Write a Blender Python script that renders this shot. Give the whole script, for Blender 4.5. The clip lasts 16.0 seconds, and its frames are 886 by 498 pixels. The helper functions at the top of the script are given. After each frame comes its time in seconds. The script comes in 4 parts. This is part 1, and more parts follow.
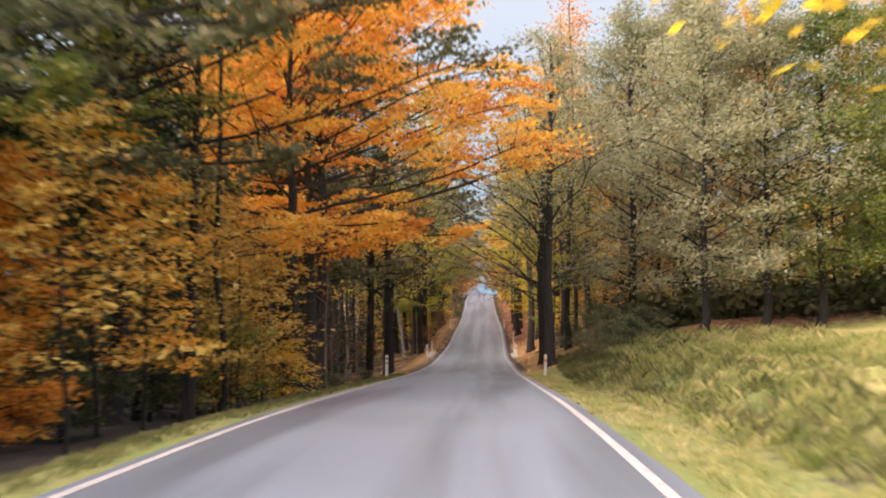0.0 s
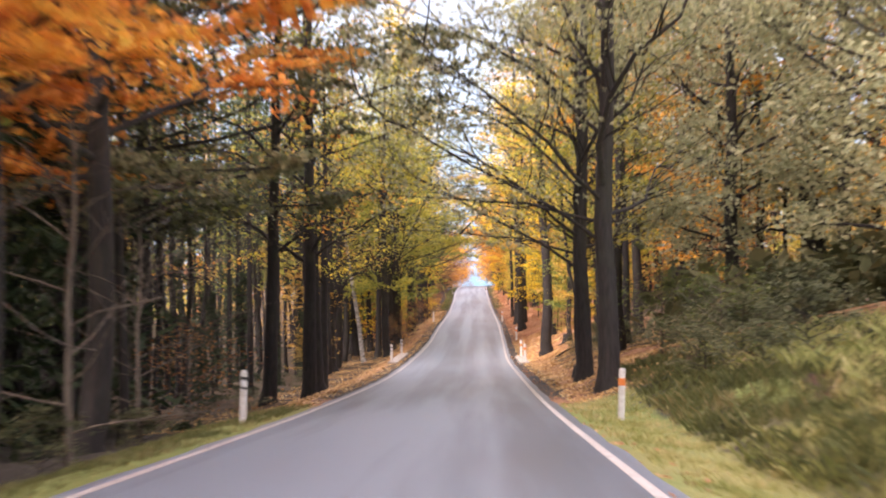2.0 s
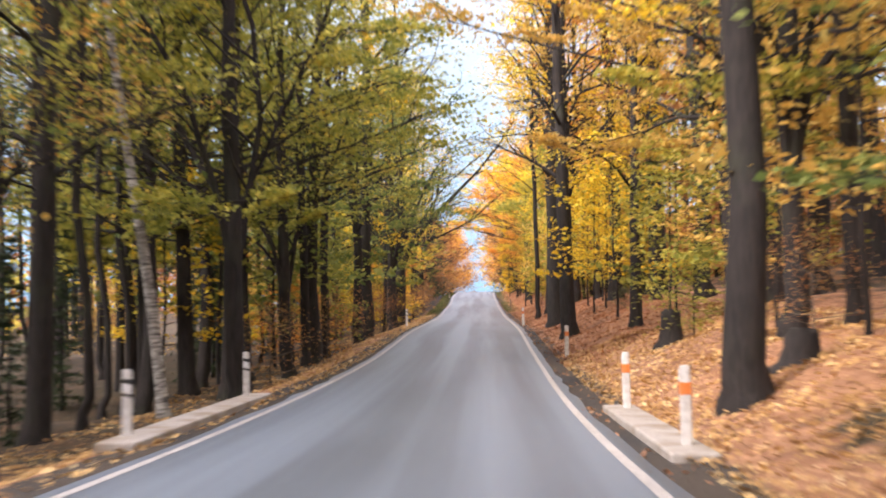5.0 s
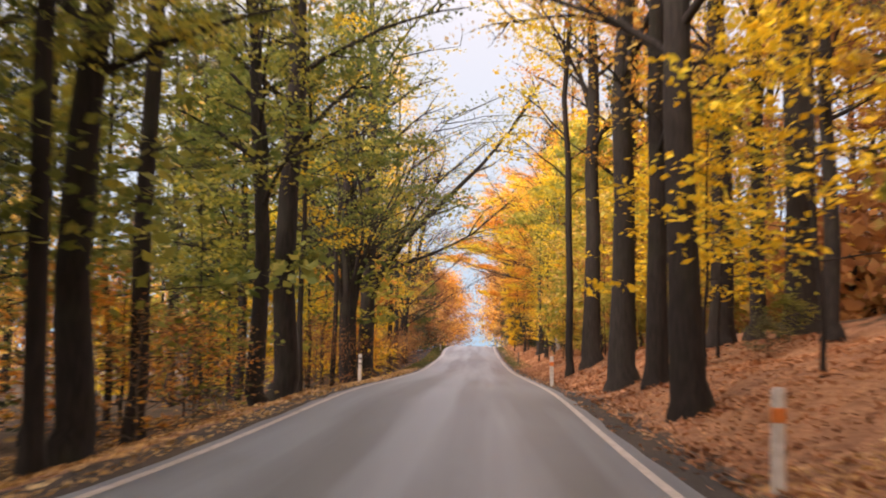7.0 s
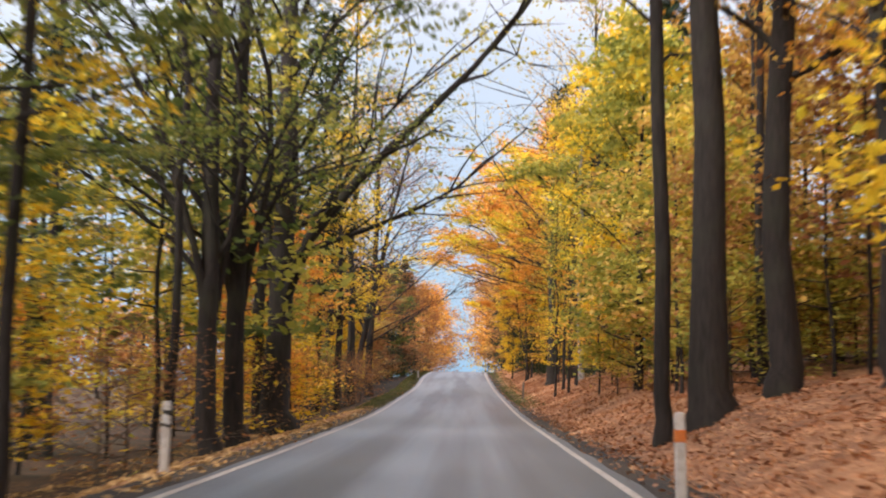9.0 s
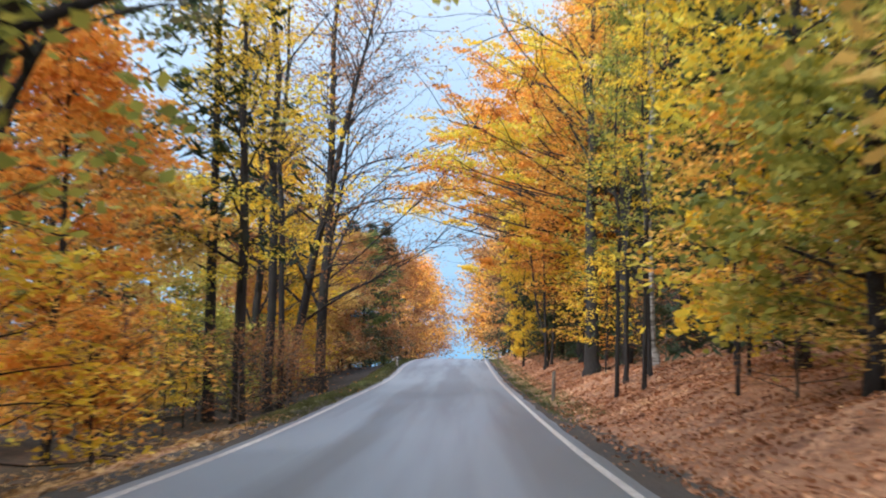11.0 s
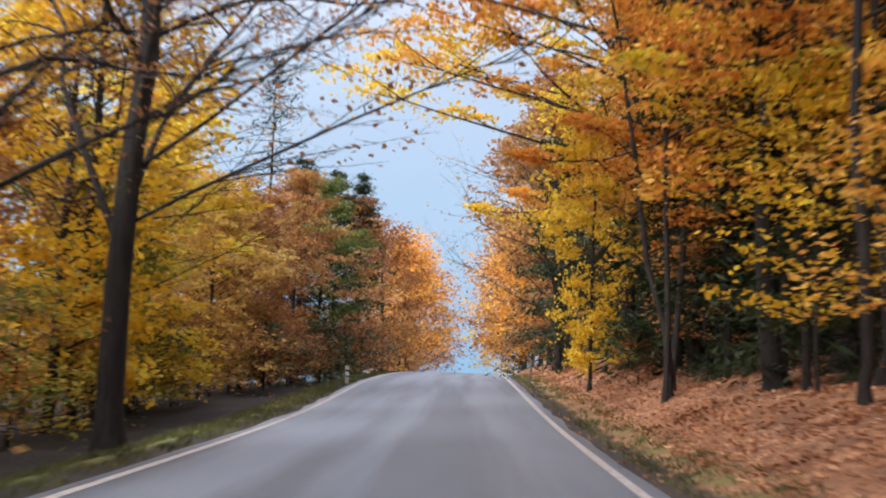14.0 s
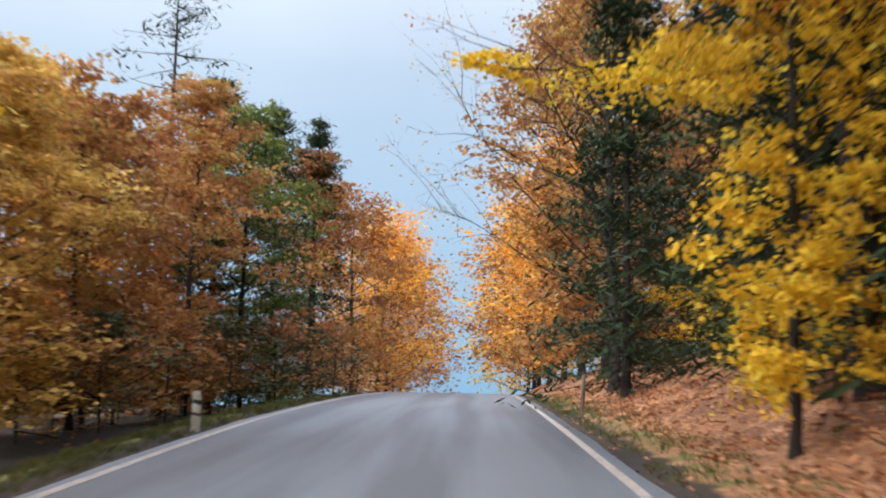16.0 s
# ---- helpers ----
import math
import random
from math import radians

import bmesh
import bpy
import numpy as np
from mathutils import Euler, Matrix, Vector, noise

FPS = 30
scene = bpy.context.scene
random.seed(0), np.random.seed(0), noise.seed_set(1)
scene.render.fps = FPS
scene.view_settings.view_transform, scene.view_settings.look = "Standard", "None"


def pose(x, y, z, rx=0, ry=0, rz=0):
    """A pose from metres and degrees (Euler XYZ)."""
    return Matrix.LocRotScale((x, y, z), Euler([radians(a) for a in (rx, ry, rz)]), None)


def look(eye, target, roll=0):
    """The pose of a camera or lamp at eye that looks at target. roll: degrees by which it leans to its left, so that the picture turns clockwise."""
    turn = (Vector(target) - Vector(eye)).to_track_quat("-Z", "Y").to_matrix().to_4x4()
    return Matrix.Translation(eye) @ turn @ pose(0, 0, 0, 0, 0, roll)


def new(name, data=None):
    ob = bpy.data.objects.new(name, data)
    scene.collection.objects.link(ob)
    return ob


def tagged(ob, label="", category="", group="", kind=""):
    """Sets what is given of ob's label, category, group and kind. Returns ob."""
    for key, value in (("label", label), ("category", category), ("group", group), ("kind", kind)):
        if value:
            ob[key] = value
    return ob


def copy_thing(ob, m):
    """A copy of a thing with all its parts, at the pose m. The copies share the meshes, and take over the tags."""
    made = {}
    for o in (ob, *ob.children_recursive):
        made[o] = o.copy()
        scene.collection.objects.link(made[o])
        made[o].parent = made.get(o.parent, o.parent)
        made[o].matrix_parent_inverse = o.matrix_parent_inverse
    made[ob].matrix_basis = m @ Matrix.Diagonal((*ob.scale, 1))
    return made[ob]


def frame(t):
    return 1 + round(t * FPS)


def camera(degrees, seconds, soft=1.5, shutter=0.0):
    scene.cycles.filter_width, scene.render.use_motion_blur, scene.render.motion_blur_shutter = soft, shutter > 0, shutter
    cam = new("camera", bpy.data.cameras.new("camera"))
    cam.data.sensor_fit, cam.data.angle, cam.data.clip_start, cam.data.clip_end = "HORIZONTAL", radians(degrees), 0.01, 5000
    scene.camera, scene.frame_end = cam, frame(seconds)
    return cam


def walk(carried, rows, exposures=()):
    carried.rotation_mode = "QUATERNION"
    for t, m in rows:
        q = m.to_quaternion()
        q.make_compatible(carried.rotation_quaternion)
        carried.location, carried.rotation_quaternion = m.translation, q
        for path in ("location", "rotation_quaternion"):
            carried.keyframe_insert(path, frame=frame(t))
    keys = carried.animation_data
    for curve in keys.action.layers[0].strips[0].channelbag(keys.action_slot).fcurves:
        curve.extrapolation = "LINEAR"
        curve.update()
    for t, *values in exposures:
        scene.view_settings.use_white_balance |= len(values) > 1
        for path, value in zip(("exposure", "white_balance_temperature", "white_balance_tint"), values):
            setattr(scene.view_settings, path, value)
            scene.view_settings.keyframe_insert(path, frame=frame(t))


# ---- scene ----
import itertools

SPAN = 20.0
# the road every 20 m: sideways and height
ROAD_X = (-0.68, 0.00, 0.06, 0.06, 0.07, 0.13, 0.07, 0.24, 0.31, 0.31, 0.24, 0.14, 0.07, -0.09, 0.03, 0.14, 0.22, 0.32, 0.40, 0.49, 0.59, 0.70, 0.82, 0.95, 1.08, 1.22, 1.36, 1.50)
ROAD_Z = (1.05, -0.00, -0.69, -1.67, -2.68, -3.45, -3.86, -3.73, -3.16, -2.91, -2.62, -2.03, -1.34, -0.26, 0.49, 0.95, 1.12, 0.51, -0.35, -1.19, -2.00, -2.80, -3.60, -4.40, -5.20, -6.00, -6.80, -7.60)
PATH = [
    (0.0, 1.185, -0.002, 1.393, 92.16, 0.56, 2.06),
    (0.5, 1.133, 8.218, 1.096, 92.25, 0.44, 1.91),
    (1.0, 1.149, 16.362, 0.780, 92.24, 0.40, 1.91),
    (1.5, 1.142, 24.439, 0.376, 92.20, 0.56, 1.85),
    (2.0, 1.144, 32.497, 0.018, 92.06, 0.62, 1.70),
    (2.5, 1.177, 40.636, -0.406, 91.97, 0.95, 1.61),
    (3.0, 1.208, 48.878, -0.891, 92.10, 1.34, 1.61),
    (3.5, 1.284, 57.112, -1.313, 92.31, 1.58, 1.72),
    (4.0, 1.247, 65.408, -1.617, 92.55, 1.81, 1.78),
    (4.5, 1.241, 73.696, -1.901, 92.89, 1.64, 1.91),
    (5.0, 1.249, 81.641, -2.134, 92.99, 0.80, 1.98),
    (5.5, 1.238, 89.023, -2.325, 93.48, -0.02, 2.02),
    (6.0, 1.214, 95.924, -2.461, 94.25, -0.66, 1.92),
    (6.5, 1.170, 102.534, -2.533, 95.11, -1.03, 1.79),
    (7.0, 1.059, 109.081, -2.571, 95.87, -0.97, 1.80),
    (7.5, 0.881, 115.744, -2.424, 96.52, -1.19, 1.54),
    (8.0, 0.889, 122.433, -2.230, 96.90, -1.68, 1.38),
    (8.5, 0.938, 129.115, -1.992, 97.01, -1.32, 1.31),
    (9.0, 1.011, 135.735, -1.867, 97.05, -0.96, 1.20),
    (9.5, 1.064, 142.267, -1.772, 96.89, -0.95, 1.01),
    (10.0, 1.060, 148.649, -1.715, 96.37, -0.84, 1.05),
    (10.5, 1.088, 154.812, -1.663, 96.32, -0.67, 1.14),
    (11.0, 1.147, 160.763, -1.590, 96.54, -0.56, 1.09),
    (11.5, 1.208, 166.563, -1.506, 96.73, -0.61, 1.08),
    (12.0, 1.249, 172.309, -1.400, 96.46, -0.89, 1.38),
    (12.5, 1.163, 178.125, -1.300, 96.55, -1.19, 1.41),
    (13.0, 1.088, 184.070, -1.159, 96.79, -1.26, 1.43),
    (13.5, 1.087, 189.949, -1.030, 97.03, -1.66, 1.45),
    (14.0, 1.026, 195.654, -0.889, 97.25, -1.94, 1.30),
    (14.5, 0.992, 201.274, -0.658, 97.38, -2.10, 1.13),
    (15.0, 0.988, 206.793, -0.518, 97.42, -1.47, 1.29),
    (15.5, 1.060, 212.307, -0.344, 97.60, -1.28, 1.42),
    (16.0, 1.011, 217.925, -0.126, 97.95, -1.36, 1.27),
]
EXPOSURES = ((0.0, 0.48, 7200, 29), (0.5, 1.04, 6900, 29), (1.0, 1.24, 6700, 30), (2.0, 1.26, 6900, 33), (2.5, 1.2, 6400, 28), (3.0, 1.24, 6600, 27), (3.5, 1.2, 7400, 30), (4.0, 1.06, 8200, 33), (4.5, 1.02, 6400, 25), (7.0, 0.56, 7700, 33), (7.5, 0.5, 7700, 32), (8.5, 0.43, 6900, 25), (9.5, 0.42, 6600, 22), (12.0, 0.42, 5300, 12), (12.5, 0.48, 5300, 12), (14.0, 0.24, 6100, 21), (15.0, 0.2, 6300, 20), (16.0, 0.18, 6100, 16))

cam = camera(41.19, 16.0, soft=2.0, shutter=0.6)
walk(cam, [(t, pose(*row)) for t, *row in PATH], EXPOSURES)


def spline(values, y):
    """A smooth curve through values that stand SPAN metres apart from y = -20 m on."""
    u = min(max((y + 20) / SPAN, 1.0), len(values) - 3.001)
    i = int(u)
    f = u - i
    a, b, c, d = values[i - 1:i + 3]
    return b + 0.5 * f * (c - a + f * (2 * a - 5 * b + 4 * c - d + f * (3 * (b - c) + d - a)))


def road_x(y):
    return spline(ROAD_X, y)


def road_z(y):
    return spline(ROAD_Z, y) if y > 0 else ROAD_Z[1] - 0.03 * y


# ---- light ----
world = bpy.data.worlds.new("sky")
scene.world = world
world.use_nodes = True
wn, wl = world.node_tree.nodes, world.node_tree.links
sky = wn.new("ShaderNodeTexSky")
sky.sky_type, sky.sun_disc = "NISHITA", False
sky.sun_elevation, sky.sun_rotation = radians(34), radians(226)
sky.air_density, sky.dust_density, sky.ozone_density = 1.0, 3.0, 1.5
cloud = wn.new("ShaderNodeTexNoise")
cloud.inputs["Scale"].default_value, cloud.inputs["Detail"].default_value = 2.6, 6
cover = wn.new("ShaderNodeMapRange")
cover.inputs["From Min"].default_value, cover.inputs["From Max"].default_value = 0.38, 0.62
cover.inputs["To Min"].default_value, cover.inputs["To Max"].default_value = 0.8, 0.97
# overcast veil, brighter overhead than at the horizon
place, split, height = wn.new("ShaderNodeTexCoord"), wn.new("ShaderNodeSeparateXYZ"), wn.new("ShaderNodeValToRGB")
height.color_ramp.elements[0].color = (2.0, 3.9, 5.3, 1)
height.color_ramp.elements[1].color = (15.0, 15.0, 15.3, 1)
for at, colour in ((0.12, (3.0, 4.5, 5.5, 1)), (0.28, (4.4, 5.45, 6.05, 1)), (0.5, (9.5, 9.5, 9.7, 1))):
    height.color_ramp.elements.new(at).color = colour
veil = wn.new("ShaderNodeMixRGB")
wl.new(place.outputs["Generated"], split.inputs[0])
wl.new(split.outputs["Z"], height.inputs[0])
wl.new(height.outputs[0], veil.inputs[2])
wl.new(cloud.outputs["Fac"], cover.inputs["Value"])
wl.new(cover.outputs[0], veil.inputs[0])
wl.new(sky.outputs[0], veil.inputs[1])
wl.new(veil.outputs[0], wn["Background"].inputs["Color"])
wn["Background"].inputs["Strength"].default_value = 0.13

sun_data = bpy.data.lights.new("sun", "SUN")
sun_data.energy, sun_data.angle, sun_data.color = 4.4, radians(22), (1.0, 0.93, 0.80)
sun = new("sun", sun_data)
sun.matrix_world = look((-88, -84, 82), (0, 0, 0))


# ---- materials ----
def nodes_of(name):
    m = bpy.data.materials.new(name)
    m.use_nodes = True
    return m, m.node_tree.nodes, m.node_tree.links, m.node_tree.nodes["Principled BSDF"]


def ramp(n, stops):
    r = n.new("ShaderNodeValToRGB")
    while len(r.color_ramp.elements) < len(stops):
        r.color_ramp.elements.new(0.5)
    for e, (p, c) in zip(r.color_ramp.elements, stops):
        e.position, e.color = p, (*c, 1)
    return r


def texture(n, l, kind, scale, detail=4, stretch=(1, 1, 1)):
    co, mp, tx = n.new("ShaderNodeTexCoord"), n.new("ShaderNodeMapping"), n.new(kind)
    mp.inputs["Scale"].default_value = stretch
    l.new(co.outputs["Object"], mp.inputs[0])
    l.new(mp.outputs[0], tx.inputs["Vector"])
    tx.inputs["Scale"].default_value = scale
    if kind == "ShaderNodeTexNoise":
        tx.inputs["Detail"].default_value = detail
    return tx


def bumped(n, l, bsdf, height, strength, distance=0.02):
    b = n.new("ShaderNodeBump")
    b.inputs["Strength"].default_value, b.inputs["Distance"].default_value = strength, distance
    l.new(height, b.inputs["Height"])
    l.new(b.outputs[0], bsdf.inputs["Normal"])


def mixed(n, l, fac, a, b):
    m = n.new("ShaderNodeMixRGB")
    l.new(fac, m.inputs[0])
    for slot, v in ((1, a), (2, b)):
        if isinstance(v, tuple):
            m.inputs[slot].default_value = (*v, 1)
        else:
            l.new(v, m.inputs[slot])
    return m.outputs[0]


def ground_stuff(name, stops, fine, broad, rough=0.95, relief=0.6, patch=None):
    """Loose ground: a fine grain over broad stains."""
    m, n, l, b = nodes_of(name)
    a, c = texture(n, l, "ShaderNodeTexNoise", fine, 6), texture(n, l, "ShaderNodeTexNoise", broad, 3)
    r = ramp(n, stops)
    l.new(a.outputs["Fac"], r.inputs[0])
    out = r.outputs[0]
    if patch:
        s = ramp(n, ((0.45, (0, 0, 0)), (0.65, (1, 1, 1))))
        l.new(c.outputs["Fac"], s.inputs[0])
        out = mixed(n, l, s.outputs[0], out, patch)
    l.new(out, b.inputs["Base Color"])
    b.inputs["Roughness"].default_value = rough
    bumped(n, l, b, a.outputs["Fac"], relief, 0.05)
    return m


def bark(name, dark, pale, moss=(0.05, 0.065, 0.03), cross=False, relief=0.8):
    m, n, l, b = nodes_of(name)
    grain = texture(n, l, "ShaderNodeTexNoise", 14 if not cross else 5, 6, (1, 1, 0.18) if not cross else (0.6, 0.6, 3))
    broad = texture(n, l, "ShaderNodeTexNoise", 0.9, 3)
    r = ramp(n, ((0.35, dark), (0.7, pale)))
    l.new(grain.outputs["Fac"], r.inputs[0])
    s = ramp(n, ((0.5, (0, 0, 0)), (0.75, (0.8, 0.8, 0.8))))
    l.new(broad.outputs["Fac"], s.inputs[0])
    l.new(mixed(n, l, s.outputs[0], r.outputs[0], moss), b.inputs["Base Color"])
    b.inputs["Roughness"].default_value = 0.9
    bumped(n, l, b, grain.outputs["Fac"], relief, 0.03)
    return m


def leaf(name, stops, through_light=0.43):
    """Leaves: each one has a tint of its own, each crown leans a little to one side of the range."""
    m, n, l, b = nodes_of(name)
    geo, info, add = n.new("ShaderNodeNewGeometry"), n.new("ShaderNodeObjectInfo"), n.new("ShaderNodeMath")
    patch = texture(n, l, "ShaderNodeTexNoise", 0.75, 3)
    add.operation = "MULTIPLY_ADD"
    add.inputs[1].default_value = 0.45
    more = n.new("ShaderNodeMath")
    more.operation = "MULTIPLY_ADD"
    more.inputs[1].default_value = 1.6
    low = n.new("ShaderNodeMath")
    low.operation = "MULTIPLY_ADD"
    low.inputs[1].default_value, low.inputs[2].default_value = 0.35, -0.67
    l.new(info.outputs["Random"], low.inputs[0])
    l.new(patch.outputs["Fac"], more.inputs[0])
    l.new(low.outputs[0], more.inputs[2])
    l.new(geo.outputs["Random Per Island"], add.inputs[0])
    l.new(more.outputs[0], add.inputs[2])
    r = ramp(n, stops)
    l.new(add.outputs[0], r.inputs[0])
    l.new(r.outputs[0], b.inputs["Base Color"])
    b.inputs["Roughness"].default_value = 0.6
    b.inputs["Specular IOR Level"].default_value = 0.25
    t, mix = n.new("ShaderNodeBsdfTranslucent"), n.new("ShaderNodeMixShader")
    l.new(r.outputs[0], t.inputs["Color"])
    mix.inputs[0].default_value = through_light
    l.new(b.outputs[0], mix.inputs[1])
    l.new(t.outputs[0], mix.inputs[2])
    l.new(mix.outputs[0], n["Material Output"].inputs["Surface"])
    return m


def painted(name, colour, rough=0.5, dirt=(0.3, 0.27, 0.2), amount=0.35):
    m, n, l, b = nodes_of(name)
    t = texture(n, l, "ShaderNodeTexNoise", 9, 5)
    s = ramp(n, ((0.45, (0, 0, 0)), (0.8, (amount,) * 3)))
    l.new(t.outputs["Fac"], s.inputs[0])
    l.new(mixed(n, l, s.outputs[0], colour, dirt), b.inputs["Base Color"])
    b.inputs["Roughness"].default_value = rough
    return m


def asphalt_material():
    m, n, l, b = nodes_of("asphalt")
    grit, broad = texture(n, l, "ShaderNodeTexNoise", 90, 3), texture(n, l, "ShaderNodeTexNoise", 0.35, 4, (1.6, 0.25, 1))
    r = ramp(n, ((0.3, (0.066, 0.084, 0.105)), (0.7, (0.155, 0.192, 0.235))))
    l.new(grit.outputs["Fac"], r.inputs[0])
    s = ramp(n, ((0.35, (0.0, 0.0, 0.0)), (0.7, (0.55, 0.55, 0.55))))
    l.new(broad.outputs["Fac"], s.inputs[0])
    lanes = texture(n, l, "ShaderNodeTexNoise", 0.9, 3, (1, 0.012, 1))
    w = ramp(n, ((0.42, (0, 0, 0)), (0.6, (0.7, 0.7, 0.7))))
    l.new(lanes.outputs["Fac"], w.inputs[0])
    out = mixed(n, l, w.outputs[0], mixed(n, l, s.outputs[0], r.outputs[0], (0.055, 0.063, 0.072)), (0.213, 0.268, 0.33))
    l.new(out, b.inputs["Base Color"])
    b.inputs["Roughness"].default_value = 0.46
    bumped(n, l, b, grit.outputs["Fac"], 0.35, 0.006)
    return m


ASPHALT = asphalt_material()
LINE = painted("road paint", (0.52, 0.50, 0.48), 0.6, (0.19, 0.19, 0.19), 0.9)


def ground_material():
    """Leaf litter, bare forest floor, grass, meadow, dirt and floor painted dark as shade, laid by the ground's own
    cover values, with ragged borders.
    """
    m, n, l, b = nodes_of("ground")
    fine, mid, broad = texture(n, l, "ShaderNodeTexNoise", 9, 6), texture(n, l, "ShaderNodeTexNoise", 1.7, 5), texture(n, l, "ShaderNodeTexNoise", 0.22, 3)
    flakes = texture(n, l, "ShaderNodeTexVoronoi", 16)

    def coat(stops, patch, source=fine):
        r = ramp(n, stops)
        l.new(source.outputs["Fac"] if source is not flakes else flakes.outputs["Color"], r.inputs[0])
        s = ramp(n, ((0.42, (0, 0, 0)), (0.62, (0.85, 0.85, 0.85))))
        l.new(mid.outputs["Fac"], s.inputs[0])
        t = ramp(n, ((0.4, (0, 0, 0)), (0.6, (0.5, 0.5, 0.5))))
        l.new(broad.outputs["Fac"], t.inputs[0])
        return mixed(n, l, t.outputs[0], mixed(n, l, s.outputs[0], r.outputs[0], patch[0]), patch[1])

    def mask(name):
        at, add, step = n.new("ShaderNodeAttribute"), n.new("ShaderNodeMath"), n.new("ShaderNodeMapRange")
        at.attribute_name = name
        add.operation = "MULTIPLY_ADD"
        add.inputs[1].default_value = 0.9
        l.new(mid.outputs["Fac"], add.inputs[0])
        l.new(at.outputs["Fac"], add.inputs[2])
        step.inputs["From Min"].default_value, step.inputs["From Max"].default_value = 0.85, 1.05
        l.new(add.outputs[0], step.inputs["Value"])
        return step.outputs[0]

    out = coat(((0.2, (0.11, 0.05, 0.03)), (0.45, (0.33, 0.155, 0.08)), (0.75, (0.58, 0.34, 0.19))), ((0.17, 0.08, 0.045), (0.38, 0.19, 0.095)), flakes)
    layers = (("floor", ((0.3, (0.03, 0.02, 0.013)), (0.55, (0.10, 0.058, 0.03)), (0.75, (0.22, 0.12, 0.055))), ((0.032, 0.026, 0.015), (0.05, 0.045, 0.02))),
              ("meadow", ((0.3, (0.15, 0.18, 0.05)), (0.6, (0.44, 0.44, 0.14)), (0.8, (0.62, 0.52, 0.26))), ((0.42, 0.43, 0.14), (0.62, 0.47, 0.22))),
              ("grass", ((0.3, (0.09, 0.13, 0.03)), (0.6, (0.22, 0.27, 0.075)), (0.8, (0.36, 0.34, 0.13))), ((0.16, 0.19, 0.05), (0.28, 0.24, 0.09))),
              ("dirt", ((0.3, (0.022, 0.021, 0.021)), (0.7, (0.062, 0.057, 0.053))), ((0.034, 0.031, 0.03), (0.10, 0.072, 0.046))),
              # near-black coat: shade under the left-hand trees, put into the ground colour
              ("shaded_floor", ((0.3, (0.010, 0.009, 0.009)), (0.7, (0.032, 0.028, 0.026))), ((0.016, 0.014, 0.012), (0.04, 0.032, 0.02))))
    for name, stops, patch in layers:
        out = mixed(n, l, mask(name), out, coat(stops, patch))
    l.new(out, b.inputs["Base Color"])
    b.inputs["Roughness"].default_value = 0.95
    bumped(n, l, b, fine.outputs["Fac"], 0.8, 0.06)
    return m


GROUND = ground_material()
BARK = bark("dark bark", (0.010, 0.008, 0.008), (0.028, 0.023, 0.021), (0.028, 0.033, 0.019))
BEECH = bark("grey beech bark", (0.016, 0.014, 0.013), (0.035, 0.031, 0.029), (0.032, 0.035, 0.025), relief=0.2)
BIRCH = bark("birch bark", (0.06, 0.055, 0.05), (0.62, 0.6, 0.56), (0.4, 0.38, 0.34), cross=True)
ORANGE = leaf("orange beech leaves", ((0.05, (0.40, 0.13, 0.035)), (0.3, (0.76, 0.33, 0.055)), (0.55, (0.90, 0.47, 0.08)), (0.85, (0.90, 0.60, 0.12))))
RED = leaf("red-brown beech leaves", ((0.05, (0.26, 0.07, 0.03)), (0.35, (0.55, 0.19, 0.05)), (0.65, (0.76, 0.31, 0.07)), (0.9, (0.84, 0.45, 0.10))))
OCHRE = leaf("ochre leaves", ((0.05, (0.28, 0.15, 0.05)), (0.3, (0.54, 0.32, 0.08)), (0.6, (0.74, 0.50, 0.12)), (0.9, (0.70, 0.57, 0.18))))
YELLOW = leaf("yellow leaves", ((0.05, (0.56, 0.37, 0.03)), (0.35, (0.87, 0.57, 0.04)), (0.65, (0.91, 0.69, 0.055)), (0.9, (0.72, 0.68, 0.10))))
LIME = leaf("yellow-green leaves", ((0.05, (0.13, 0.17, 0.04)), (0.4, (0.32, 0.34, 0.07)), (0.7, (0.55, 0.50, 0.09)), (0.95, (0.74, 0.55, 0.09))))
GREEN = leaf("green leaves", ((0.05, (0.06, 0.10, 0.03)), (0.4, (0.14, 0.195, 0.05)), (0.7, (0.25, 0.28, 0.065)), (0.95, (0.42, 0.37, 0.08))))
GREY = leaf("grey-green leaves", ((0.05, (0.17, 0.19, 0.10)), (0.4, (0.29, 0.31, 0.18)), (0.7, (0.39, 0.40, 0.24)), (0.95, (0.48, 0.45, 0.27))))
RUST = leaf("rust-brown leaves", ((0.05, (0.20, 0.085, 0.04)), (0.4, (0.36, 0.16, 0.06)), (0.7, (0.50, 0.25, 0.085)), (0.95, (0.46, 0.36, 0.11))))
NEEDLE = leaf("dark spruce needles", ((0.05, (0.012, 0.026, 0.012)), (0.5, (0.028, 0.05, 0.022)), (0.95, (0.055, 0.075, 0.03))), 0.15)
FALLEN = leaf("fallen leaves", ((0.05, (0.15, 0.06, 0.03)), (0.4, (0.42, 0.19, 0.09)), (0.7, (0.64, 0.35, 0.19)), (0.95, (0.80, 0.55, 0.32))), 0.15)
OLIVE = leaf("dull olive leaves", ((0.05, (0.045, 0.055, 0.03)), (0.4, (0.10, 0.115, 0.055)), (0.7, (0.17, 0.175, 0.09)), (0.95, (0.26, 0.23, 0.12))), 0.3)
TAN = leaf("tan fallen leaves", ((0.05, (0.22, 0.11, 0.045)), (0.4, (0.52, 0.31, 0.12)), (0.7, (0.74, 0.50, 0.22)), (0.95, (0.88, 0.70, 0.38))), 0.15)
